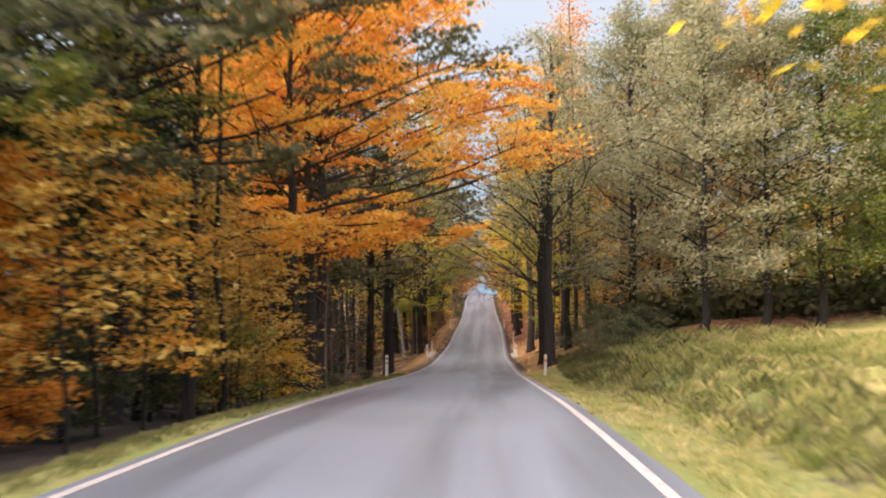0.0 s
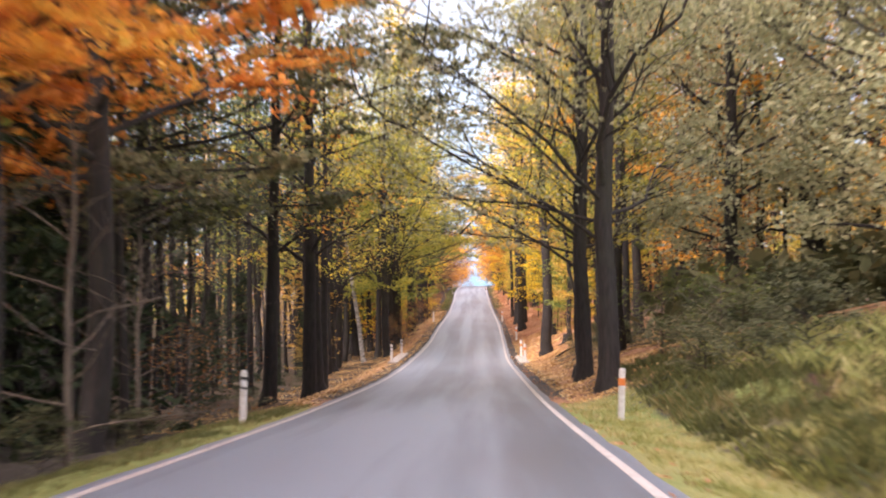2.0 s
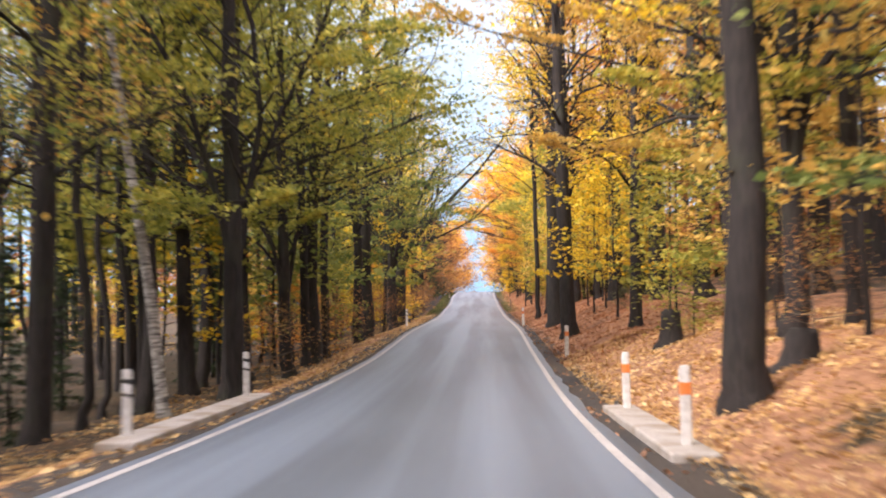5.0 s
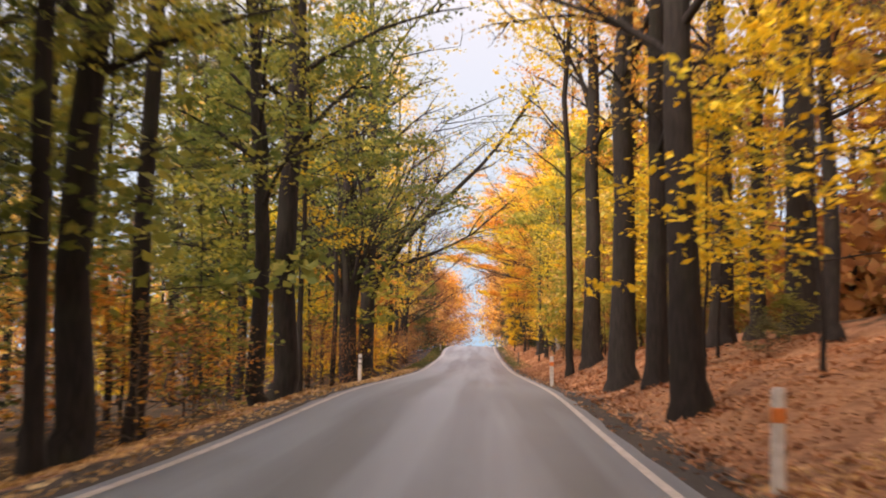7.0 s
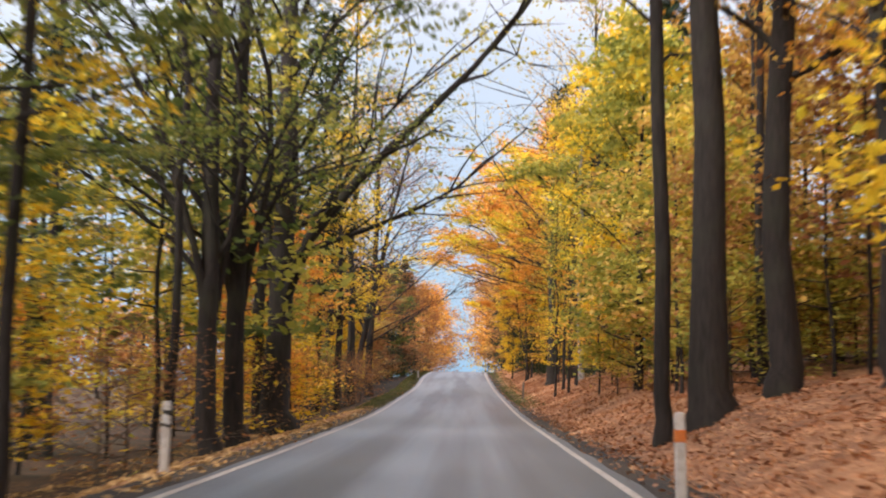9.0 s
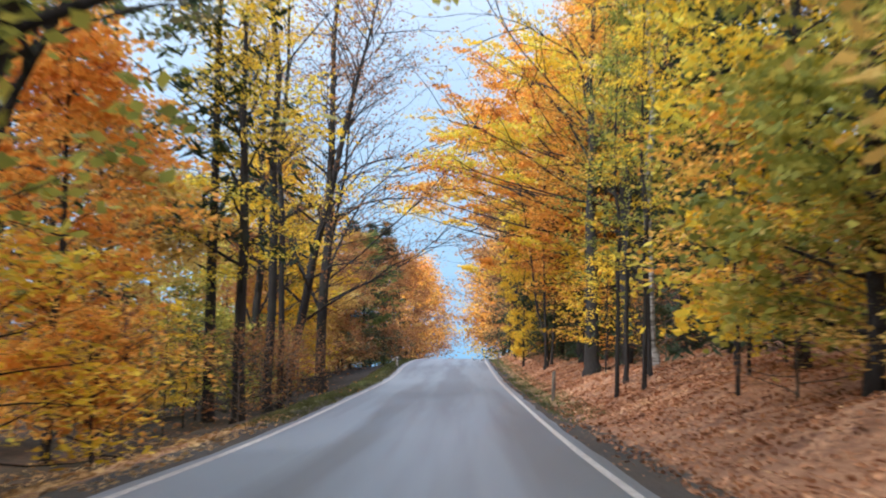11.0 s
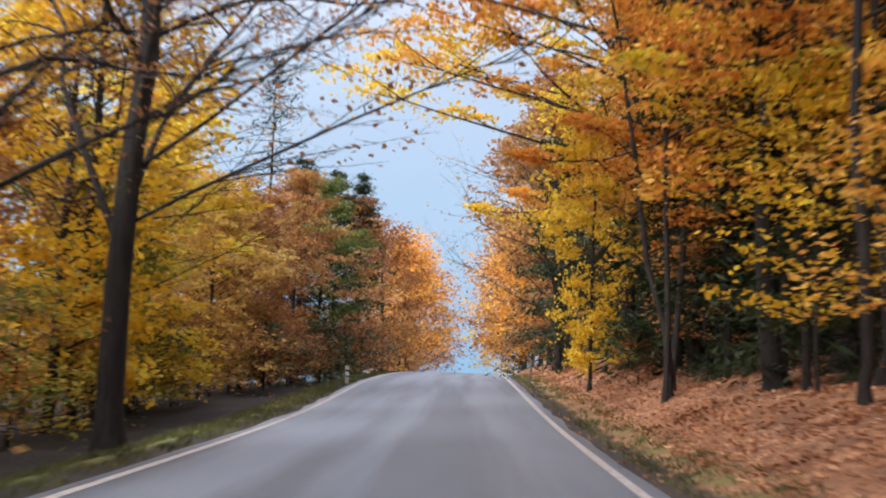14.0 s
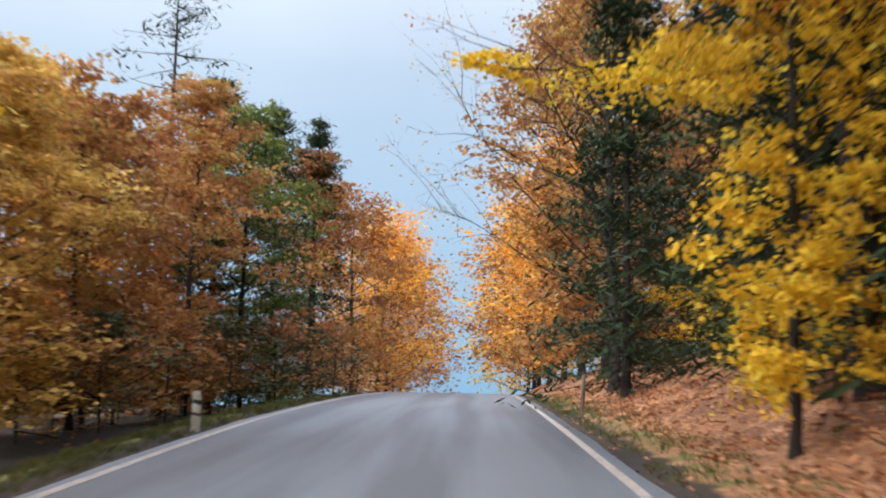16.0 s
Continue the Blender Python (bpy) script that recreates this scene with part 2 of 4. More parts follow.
VERGE = leaf("verge grass", ((0.05, (0.045, 0.055, 0.02)), (0.4, (0.095, 0.11, 0.04)), (0.7, (0.16, 0.17, 0.06)), (0.95, (0.28, 0.24, 0.11))), 0.3)
BLADE = leaf("grass blades", ((0.05, (0.13, 0.17, 0.045)), (0.4, (0.32, 0.34, 0.11)), (0.7, (0.50, 0.47, 0.19)), (0.95, (0.66, 0.55, 0.30))), 0.35)
WHITE = painted("white plastic", (0.66, 0.65, 0.63), 0.5, (0.25, 0.22, 0.18), 0.6)
BLACK = painted("black plastic", (0.025, 0.025, 0.025), 0.5)
AMBER = painted("orange reflector", (0.75, 0.22, 0.05), 0.3)
GLINT = painted("white reflector", (0.75, 0.77, 0.8), 0.15)
CONCRETE = ground_stuff("concrete", ((0.3, (0.34, 0.31, 0.28)), (0.7, (0.52, 0.49, 0.45))), 20, 1.2, relief=0.3, patch=(0.30, 0.25, 0.19))
WOOD = bark("weathered wood", (0.07, 0.055, 0.045), (0.22, 0.18, 0.14), (0.12, 0.10, 0.08))


# ---- mesh helpers ----
def mesh_of(name, verts, faces, material=None, smooth=False):
    me = bpy.data.meshes.new(name)
    me.from_pydata([tuple(v) for v in verts], [], faces)
    if material:
        me.materials.append(material)
    if smooth:
        me.polygons.foreach_set("use_smooth", [True] * len(me.polygons))
    return me


def quads(name, corners, material):
    """A mesh of separate four-cornered pieces; corners: n x 4 x 3."""
    k = len(corners)
    me = bpy.data.meshes.new(name)
    me.vertices.add(4 * k)
    me.vertices.foreach_set("co", np.asarray(corners, np.float32).ravel())
    me.loops.add(4 * k)
    me.loops.foreach_set("vertex_index", np.arange(4 * k, dtype=np.int32))
    me.polygons.add(k)
    me.polygons.foreach_set("loop_start", np.arange(0, 4 * k, 4, dtype=np.int32))
    me.update(calc_edges=True)
    me.materials.append(material)
    return me


def part(name, data, parent, label=""):
    ob = new(name, data)
    ob.parent = parent
    return tagged(ob, label) if label else ob


# ---- ground ----
RIGHT_BANK = ((0, -0.04), (2.9, -0.04), (3.5, -0.05), (4.3, 0.12), (6.0, 0.8), (9.0, 1.5), (15, 2.6), (30, 4.4), (60, 7.0), (450, 12))
RIGHT_FIELD = ((0, -0.04), (2.9, -0.04), (3.4, -0.06), (4.6, -0.3), (5.6, -0.1), (7.0, 0.35), (10, 0.66), (20, 1.4), (40, 2.7), (450, 13))
LEFT = ((0, -0.04), (2.9, -0.04), (3.6, -0.05), (4.3, -0.2), (5.5, -0.65), (9, -1.0), (15, -1.2), (30, -1.7), (450, -8))


def profile(rows, u):
    for (a, p), (b, q) in itertools.pairwise(rows):
        if u <= b:
            f = (u - a) / (b - a)
            return p + (q - p) * f
    return rows[-1][1]


def field_share(y, u):
    """1 beside the open meadow, 0 beside the wooded bank."""
    return min(max((64 + min(max(u - 8, 0), 14) - y) / 14, 0), 1)


def ground_z(y, u):
    """Height of the ground at y, u metres to the right of the road's middle."""
    if u > 0:
        f = field_share(y, u)
        h = f * profile(RIGHT_FIELD, u) + (1 - f) * profile(RIGHT_BANK, u)
    else:
        h = profile(LEFT, -u)
    rough = min(max(abs(u) - 3.6, 0) / 3, 1)
    if 4.4 < u < 14:
        h += field_share(y, u) * min(u - 4.4, 1) * min((14 - u) / 4, 1) * (0.42 * noise.noise((u * 0.8, y * 0.55, 2)) + 0.2 * noise.noise((u * 2.1, y * 1.7, 6)))
    h += rough * (0.28 * noise.noise((u * 0.35, y * 0.35, 1)) + 0.13 * noise.noise((u * 1.1, y * 1.1, 4)))
    return road_z(min(y, 420)) + h


def build_ground():
    us = [0, 1.5, 2.8, 3.1, 3.4, 3.7, 4.0, 4.4, 4.8, 5.3, 5.8, 6.4, 7, 7.7, 8.5, 9.5, 11, 13, 15, 18, 22, 27, 33, 42, 60, 90, 150, 260, 420]
    us = [-u for u in reversed(us[1:])] + us
    ys = [-70, -50, -35, -25] + [-20 + 0.8 * i for i in range(400)] + [302 + 6 * i for i in range(30)] + [520, 580, 660, 760]
    verts = [(road_x(y) + u, y, ground_z(y, u)) for y in ys for u in us]
    w = len(us)
    faces = [(j * w + i, j * w + i + 1, (j + 1) * w + i + 1, (j + 1) * w + i) for j in range(len(ys) - 1) for i in range(w - 1)]
    me = mesh_of("ground", verts, faces, GROUND, True)

    def ease(v, a, b):
        return min(max((v - a) / (b - a), 0), 1)

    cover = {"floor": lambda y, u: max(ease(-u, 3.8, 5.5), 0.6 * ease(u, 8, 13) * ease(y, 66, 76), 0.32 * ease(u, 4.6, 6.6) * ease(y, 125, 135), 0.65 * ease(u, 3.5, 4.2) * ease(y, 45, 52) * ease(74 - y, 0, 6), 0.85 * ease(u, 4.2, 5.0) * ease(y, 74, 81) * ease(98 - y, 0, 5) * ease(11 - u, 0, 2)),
             "meadow": lambda y, u: ease(u, 4.6, 6.5) * ease(50 + ease(u, 8, 22) * 26 - y, 0, 8),
             "grass": lambda y, u: ease(abs(u), 2.5, 2.85) * (ease(66 - y, 0, 8) * ease(7.5 - u, 0, 1) * ease(u + 5.6, 0, 1.2) + (0.8 * ease(4.35 + u, 0, 0.4) if u < 0 else 0.45 * ease(4.9 - u, 0, 0.8)) * ease(y, 186, 196)),
             # painted shade: left floor under the trees beyond 196 m and before 70 m
             "shaded_floor": lambda y, u: ease(-u, 4.15, 4.5) * ease(14 + u, 0, 2) * ease(y, 196, 204) + ease(-u, 5.0, 5.6) * ease(16 + u, 0, 3) * ease(70 - y, 0, 8),
             "dirt": lambda y, u: 0.5 * ease(u, 4.1, 4.7) * ease(7.0 - u, 0, 1.2) * ease(y, 4, 14) * ease(68 - y, 0, 4) + ease(4.1 - abs(u), 0, 0.7) * ease(y, 60, 70) * (1 - 0.55 * ease(y, 186, 196) * ease(abs(u), 3.2, 3.6))}
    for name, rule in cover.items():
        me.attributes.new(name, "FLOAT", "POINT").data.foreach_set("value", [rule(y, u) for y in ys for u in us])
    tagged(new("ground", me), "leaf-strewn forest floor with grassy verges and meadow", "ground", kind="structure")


def strip(name, inner, outer, top, material, y0=-60, y1=420, step=1.5, wob=0.0):
    """A ribbon along the road between two distances from its middle."""
    n = int((y1 - y0) / step) + 1
    verts = []
    for j in range(n):
        y = y0 + j * step
        z, x = road_z(y) + top, road_x(y)
        e = wob * noise.noise((y * 0.7, inner, 3)) + wob * 0.6 * noise.noise((y * 2.9, outer, 7))
        verts += [(x + inner + (e if inner < 0 else 0), y, z), (x + outer + (e if outer > 0 else 0), y, z)]
    faces = [(2 * j, 2 * j + 1, 2 * j + 3, 2 * j + 2) for j in range(n - 1)]
    return new(name, mesh_of(name, verts, faces, material, True))


build_ground()
tagged(strip("road", -2.88, 2.94, 0.0, ASPHALT, wob=0.1), "worn grey asphalt country road", "road", kind="structure")
tagged(strip("edge_line", -2.725, -2.61, 0.005, LINE, step=1.0, wob=0.0), "worn white painted road edge line", "road marking", kind="structure")
tagged(strip("edge_line", 2.625, 2.75, 0.005, LINE, step=1.0, wob=0.0), "worn white painted road edge line", "road marking", kind="structure")


# ---- trees ----
def tube(verts, faces, pts, radii, sides, flare=0.0, rng=None):
    """Adds a tapered tube along pts."""
    base = len(verts)
    pts = np.asarray(pts, float)
    lobes = [rng.uniform(0.4, 1) for _ in range(5)] if flare else ()
    for k, (p, r) in enumerate(zip(pts, radii)):
        d = pts[min(k + 1, len(pts) - 1)] - pts[max(k - 1, 0)]
        d = d / (np.linalg.norm(d) + 1e-9)
        a = np.cross(d, (0.3, 1, 0.1) if abs(d[2]) > 0.5 else (0, 0, 1))
        a /= np.linalg.norm(a)
        b = np.cross(d, a)
        for s in range(sides):
            ang = 2 * math.pi * s / sides
            q = r
            if flare:
                down = math.exp(-max(p[2], 0) / (1.5 * radii[2]))
                q = r * (1 + flare * down * (0.5 + 0.6 * lobes[s * 5 // sides] * (0.5 + 0.5 * math.cos(5 * ang))) + 0.05 * noise.noise((math.cos(ang), math.sin(ang), p[2] * 0.8)))
            verts.append(p + q * (math.cos(ang) * a + math.sin(ang) * b))
    for k in range(len(pts) - 1):
        for s in range(sides):
            o, t = base + k * sides, (s + 1) % sides
            faces.append((o + s, o + t, o + sides + t, o + sides + s))


def unit(v):
    return v / (np.linalg.norm(v) + 1e-9)


def grow(rng, start, way, length, radius, steps, bend, lift, verts, faces, sides):
    """A branch that wanders; returns its points."""
    pts, p, d = [np.array(start, float)], np.array(start, float), unit(np.array(way, float))
    for _ in range(steps):
        d = unit(d + bend * np.array([rng.gauss(0, 1), rng.gauss(0, 1), rng.gauss(0, 0.7)]) + np.array([0, 0, lift]))
        p = p + d * length / steps
        pts.append(p.copy())
    tube(verts, faces, pts, [radius * (1 - 0.85 * k / steps) for k in range(steps + 1)], sides)
    return pts


def broadleaf(seed, height, radius, first, limbs, reach, leaves, size=0.15, lean=(0, 0), twigs=5, spread=0.75, low=0.25, droop=0.0, sprays=3, top_reach=0.45, climb=0.75, tilt=0.45, toward=0.0, fine=2, clear=(99, 0), extra=(), arch=0.0, gnarl=0.13):
    """Trunk, limbs and crown of a broad-leaved tree. first: height of its lowest limb; reach: length of the longest limbs."""
    rng = random.Random(seed)
    nrg = np.random.default_rng(seed)
    verts, faces = [], []
    steps = 12
    bend = [np.array([rng.gauss(0, 0.10), rng.gauss(0, 0.10)]) for _ in range(steps + 1)]
    hs = [-0.4, 0.1, 0.35, 0.7] + [0.7 + (height - 0.7) * ((k + 1) / (steps - 3)) for k in range(steps - 3)]
    off, trunk = np.zeros(2), []
    for k, h in enumerate(hs):
        if k > 2:
            off = off + bend[k] * height / 22
        trunk.append(np.array([off[0] + lean[0] * h, off[1] + lean[1] * h, h]))
    rad = [radius * (1 - 0.86 * (max(h, 0) / height) ** 1.45) for h in hs]
    tube(verts, faces, trunk, rad, 15, 0.85, rng)

    def at(h):
        k = max(i for i in range(len(hs) - 1) if hs[i] <= h)
        f = (h - hs[k]) / (hs[k + 1] - hs[k])
        return trunk[k] * (1 - f) + trunk[k + 1] * f

    tips = []
    az = rng.uniform(0, 6.3)
    for i in range(limbs):
        f = (i + rng.uniform(0, 0.8)) / limbs
        h = first + (height * 0.96 - first) * f
        az += 2.4 + rng.uniform(-0.5, 0.5)
        rise = 0.1 + climb * f + rng.uniform(-0.2, 0.25)
        rise += arch
        far = reach * (0.75 + 0.35 * math.sin(math.pi * min(f + 0.15, 1))) * (1 - (1 - top_reach) * f ** 2) * rng.uniform(0.7, 1.15) * (1 + toward * math.cos(az))
        if h < clear[1]:
            far = min(far, clear[0] * rng.uniform(0.8, 1.0))
        way = np.array([math.cos(az), math.sin(az), math.tan(min(rise, 1.2))])
        r0, more, fall = max(radius * 0.34 * (1 - 0.65 * f), 0.018), 0, 0.16 * arch
        if i < len(extra):
            h, turned, far, rise, thick = extra[i]
            way = np.array([math.cos(radians(turned)), math.sin(radians(turned)), rise])
            r0, more, fall = radius * 0.27 * thick, int(far * 0.6), 0.03 * rise
        pts = grow(rng, at(h), way, far, r0, 6, gnarl, 0.02 - droop - fall, verts, faces, 7 if radius > 0.25 else 4)
        for j in range(twigs + more):
            k = rng.randint(1 if far > 2.5 else 2, 5)
            g = rng.random()
            s = pts[k] * (1 - g) + pts[k + 1] * g
            d = unit(pts[k + 1] - pts[k])
            side = unit(np.cross(d, (0, 0, 1))) * rng.choice((-1, 1))
            sub = grow(rng, s, d * 0.7 + side * rng.uniform(0.5, 1.1) + np.array([0, 0, rng.uniform(-0.2, 0.35) - droop]), min(far, 8.5) * rng.uniform(0.25, 0.5), r0 * 0.4, 4, 0.16, 0.02 - droop - 0.08 * arch, verts, faces, 3)
            if size > 0:
                for q in range(fine):
                    e = sub[rng.randint(2, 4)]
                    grow(rng, e, unit(sub[4] - sub[2]) + np.array([rng.gauss(0, 0.7), rng.gauss(0, 0.7), rng.gauss(0, 0.3)]), min(far, 8.5) * 0.14, r0 * 0.16, 2, 0.2, 0, verts, faces, 3)
            tips += [sub[k] + np.array([rng.gauss(0, 0.2), rng.gauss(0, 0.2), rng.gauss(0, 0.12)]) for k in (2, 3, 4)[:sprays]]
        tips.append(pts[-1])
    wood = (verts, faces)
    if leaves == 0:
        return wood, None
    each = max(int(leaves / len(tips)), 3)
    return wood, sprays_of(nrg, np.array(tips), each, spread, low, size, tilt)


def sprays_of(nrg, tips, each, spread, low, size, tilt=0.45, aspect=0.33, hang=0.0):
    """Leaves in flat, drawn-out sprays round the given places: n x 4 x 3 corners."""
    k = len(tips) * each
    scale = np.repeat(nrg.uniform(0.5, 1.4, len(tips)), each)[:, None]
    lean = np.repeat(nrg.normal(0, 0.22, (len(tips), 2)), each, axis=0)
    run = np.repeat(nrg.uniform(0, 2 * math.pi, len(tips)), each)
    off = np.clip(nrg.normal(0, 1, (k, 3)), -1.7, 1.7) * (spread * 0.75, spread * 0.38, low * 0.5) * scale
    off[:, 0], off[:, 1] = off[:, 0] * np.cos(run) - off[:, 1] * np.sin(run), off[:, 0] * np.sin(run) + off[:, 1] * np.cos(run)
    off[:, 2] += (off[:, :2] * lean).sum(1) - 0.12 * (off[:, :2] ** 2).sum(1) / spread
    mid = np.repeat(tips, each, axis=0) + off
    ang = nrg.uniform(0, 2 * math.pi, k)
    up = nrg.normal(0, tilt, (k, 3)) + (0, 0, 1)
    up /= np.linalg.norm(up, axis=1)[:, None]
    a = np.stack([np.cos(ang), np.sin(ang), 0 * ang - hang], 1)
    a -= up * (a * up).sum(1)[:, None] * (0.3 if hang else 1)
    a /= np.linalg.norm(a, axis=1)[:, None]
    b = np.cross(up, a)
    s = size * nrg.uniform(0.55, 1.3, k)[:, None]
    return np.stack([mid - a * s * 0.55, mid + b * s * aspect - up * s * 0.08 + a * s * 0.1, mid + a * s * 0.55 - up * s * 0.1, mid - b * s * aspect - up * s * 0.08 + a * s * 0.1], 1)


def spruce(seed, height, radius, first, reach, leaves, size=0.22, dead=0.0):
    """A conifer with drooping whorls of branches."""
    rng, nrg = random.Random(seed), np.random.default_rng(seed)
    verts, faces, tips = [], [], []
    hs = [-0.4, 0.2, 0.8] + [0.8 + (height - 0.8) * (k + 1) / 8 for k in range(8)]
    tube(verts, faces, [np.array([0.02 * math.sin(h), 0.02 * math.cos(1.3 * h), h]) for h in hs], [radius * (1 - 0.95 * max(h, 0) / height) for h in hs], 10, 0.4, rng)
    h = first
    while h < height - 0.3:
        f = (h - first) / (height - first)
        for _ in range(rng.randint(4, 5)):
            az = rng.uniform(0, 6.3)
            far = reach * (1 - f) ** 0.8 * rng.uniform(0.7, 1.1) + 0.25
            pts = grow(rng, (0, 0, h), (math.cos(az), math.sin(az), 0.15 - 0.35 * (1 - f)), far, 0.035 * (1 - 0.6 * f), 3, 0.05, 0.03, verts, faces, 3)
            for k in range(1, 4):
                if rng.random() > dead:
                    tips += [pts[k] + np.array([rng.gauss(0, 0.12 * far), rng.gauss(0, 0.12 * far), -0.1]) for _ in range(2)]
        h += height * 0.036 * rng.uniform(0.7, 1.2)
    if not tips:
        return (verts, faces), None
    each = max(int(leaves / len(tips)), 3)
    t = sprays_of(nrg, np.array(tips), each, 0.55, 0.3, size, 0.6, 0.13, 0.5)
    return (verts, faces), t


def thing_of(name, wood, crown, bark_material, leaf_material, label, category="tree", crown_name="crown"):
    """A tree: an Empty at its foot with trunk and crown."""
    root = new(name)
    root.empty_display_size = 0.2
    part("trunk", mesh_of("trunk", *wood, bark_material, True), root)
    if crown is not None and leaf_material:
        part(crown_name, quads(crown_name, crown, leaf_material), root)
    return tagged(root, label, category)


MODELS = {}


def plant(kind, y, u, turn=0.0, size=1.0, leaves=None, wood=None, label="", group="", tall=None, lean=(0, 0)):
    """Sets a tree of a kind at y, u metres right of the road's middle."""
    model = MODELS[kind]
    here = pose(road_x(y) + u, y, ground_z(y, u) - 0.05, lean[0], lean[1], turn)
    if model.get("placed"):
        ob = copy_thing(model["root"], here)
    else:
        ob = model["root"]
        ob.matrix_basis = here
        model["placed"] = True
    ob.scale = (size, size, size * (tall or 1))
    for child in ob.children:
        wanted = (wood or model["wood"]) if not child.name.startswith("crown") else (leaves or model["leaf"])
        if wanted:
            child.material_slots[0].link = "OBJECT"
            child.material_slots[0].material = wanted
    return tagged(ob, label or model["label"], "", group)


def model(kind, name, made, bark_material, leaf_material, label, category="tree"):
    MODELS[kind] = {"root": thing_of(name, *made, bark_material, leaf_material, label, category), "label": label, "wood": bark_material, "leaf": leaf_material}


model("tall", "tree", broadleaf(11, 24, 0.31, 6.5, 22, 5.8, 9500, 0.175, spread=1.0, low=0.16, fine=1, arch=0.45), BARK, GREEN, "tall forest tree with dark bare trunk")
model("tall_b", "tree", broadleaf(12, 23, 0.31, 5.4, 22, 6.0, 9500, 0.175, spread=1.0, low=0.16, lean=(0.015, 0.01), fine=1, arch=0.5, extra=((6.5, 20, 12, 2.6, 1.6), (7.5, 200, 11, 2.2, 1.5))), BARK, LIME, "tall forest tree with dark bare trunk")
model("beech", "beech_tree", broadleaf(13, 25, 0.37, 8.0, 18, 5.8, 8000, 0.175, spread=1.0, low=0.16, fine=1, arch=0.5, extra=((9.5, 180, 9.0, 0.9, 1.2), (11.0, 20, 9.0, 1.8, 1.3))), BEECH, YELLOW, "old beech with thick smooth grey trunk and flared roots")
model("pole", "slender_tree", broadleaf(14, 19, 0.13, 5.5, 12, 2.6, 1250, 0.34, twigs=3, fine=0), BARK, LIME, "slender dark-barked forest tree")
model("pole_b", "slender_tree", broadleaf(15, 17, 0.10, 3.5, 13, 2.4, 1300, 0.34, twigs=3, lean=(0.02, -0.015), fine=0), BARK, YELLOW, "slender dark-barked forest tree")
model("thin", "slender_tree", broadleaf(17, 18, 0.115, 5.0, 17, 3.0, 3000, 0.165, twigs=5, fine=1, spread=0.7, low=0.15, arch=0.4), BARK, LIME, "slender dark-barked roadside tree")
model("twigs", "bare_shrub", broadleaf(36, 3.0, 0.035, 0.2, 18, 1.9, 240, 0.1, twigs=7, fine=2, climb=0.8), WOOD, RUST, "leafless brown twiggy shrub", "shrub")
model("deadwood", "bare_shrub", broadleaf(37, 5.5, 0.06, 0.6, 16, 3.4, 0, 0.1, twigs=7, fine=2, climb=0.6, gnarl=0.2), WOOD, None, "dead grey twiggy shrub under the trees", "shrub")
model("birch", "birch_tree", broadleaf(16, 17, 0.13, 7.0, 12, 2.4, 1800, 0.18, twigs=4, lean=(-0.04, 0)), BIRCH, YELLOW, "slender birch with white flaking bark")
model("leafy", "young_tree", broadleaf(21, 12, 0.13, 0.8, 44, 4.4, 14500, 0.2, spread=0.72, low=0.16, fine=0, sprays=2, tilt=0.8, climb=0.7, clear=(2.3, 4.0)), BARK, YELLOW, "young beech leafed down to the ground")
model("leafy_b", "young_tree", broadleaf(22, 10, 0.11, 0.5, 40, 4.0, 12000, 0.2, spread=0.7, low=0.16, fine=0, sprays=2, tilt=0.8, climb=0.7, clear=(2.3, 4.0)), BARK, ORANGE, "young beech leafed down to the ground")
model("leafy_c", "young_tree", broadleaf(23, 15, 0.15, 0.9, 48, 5.0, 19000, 0.21, spread=0.8, low=0.22, fine=0, sprays=2, tilt=0.8, climb=0.75, clear=(2.5, 4.5)), BARK, RUST, "roadside tree with dense autumn crown")
model("wide", "young_tree", broadleaf(28, 13, 0.15, 0.7, 40, 5.4, 8500, 0.3, spread=1.1, low=0.5, fine=0, climb=0.7), BARK, RUST, "wide-crowned roadside tree in autumn leaf")
model("canopy", "beech_tree", broadleaf(24, 18, 0.26, 5.2, 38, 8.0, 34000, 0.19, spread=0.85, low=0.16, lean=(0.03, 0), toward=0.4, climb=0.6, fine=0, clear=(3.4, 5.2), sprays=2, tilt=0.8), BARK, ORANGE, "spreading beech in bright orange autumn leaf over the road")
model("willow", "goat_willow", broadleaf(25, 19, 0.24, 2.6, 56, 6.0, 26000, 0.19, spread=1.0, low=0.6, climb=0.7, arch=0.2, fine=0, tilt=0.8, clear=(4.2, 6.0)), BARK, GREY, "dense grey-green willow at the wood's edge")
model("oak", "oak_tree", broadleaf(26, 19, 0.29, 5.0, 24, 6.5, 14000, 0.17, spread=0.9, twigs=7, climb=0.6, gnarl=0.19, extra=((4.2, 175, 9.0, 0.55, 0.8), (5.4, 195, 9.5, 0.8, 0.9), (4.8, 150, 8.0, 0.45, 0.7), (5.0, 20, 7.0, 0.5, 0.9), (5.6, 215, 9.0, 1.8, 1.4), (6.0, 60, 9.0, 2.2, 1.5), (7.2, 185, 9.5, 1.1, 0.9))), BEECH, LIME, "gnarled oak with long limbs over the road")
model("limb", "oak_tree", broadleaf(29, 22, 0.36, 6.5, 20, 5.5, 5200, 0.18, spread=0.9, low=0.15, twigs=6, fine=2, climb=0.6, arch=0.5, gnarl=0.17, extra=((5.0, 6, 8.0, 0.05, 1.0), (3.6, -25, 13.0, 1.9, 2.0), (3.0, 140, 13.0, 2.6, 2.0), (4.4, 40, 12.0, 2.4, 1.7), (5.6, 10, 8.5, 0.8, 1.0))), BARK, LIME, "forked oak with one long bare limb across the road")
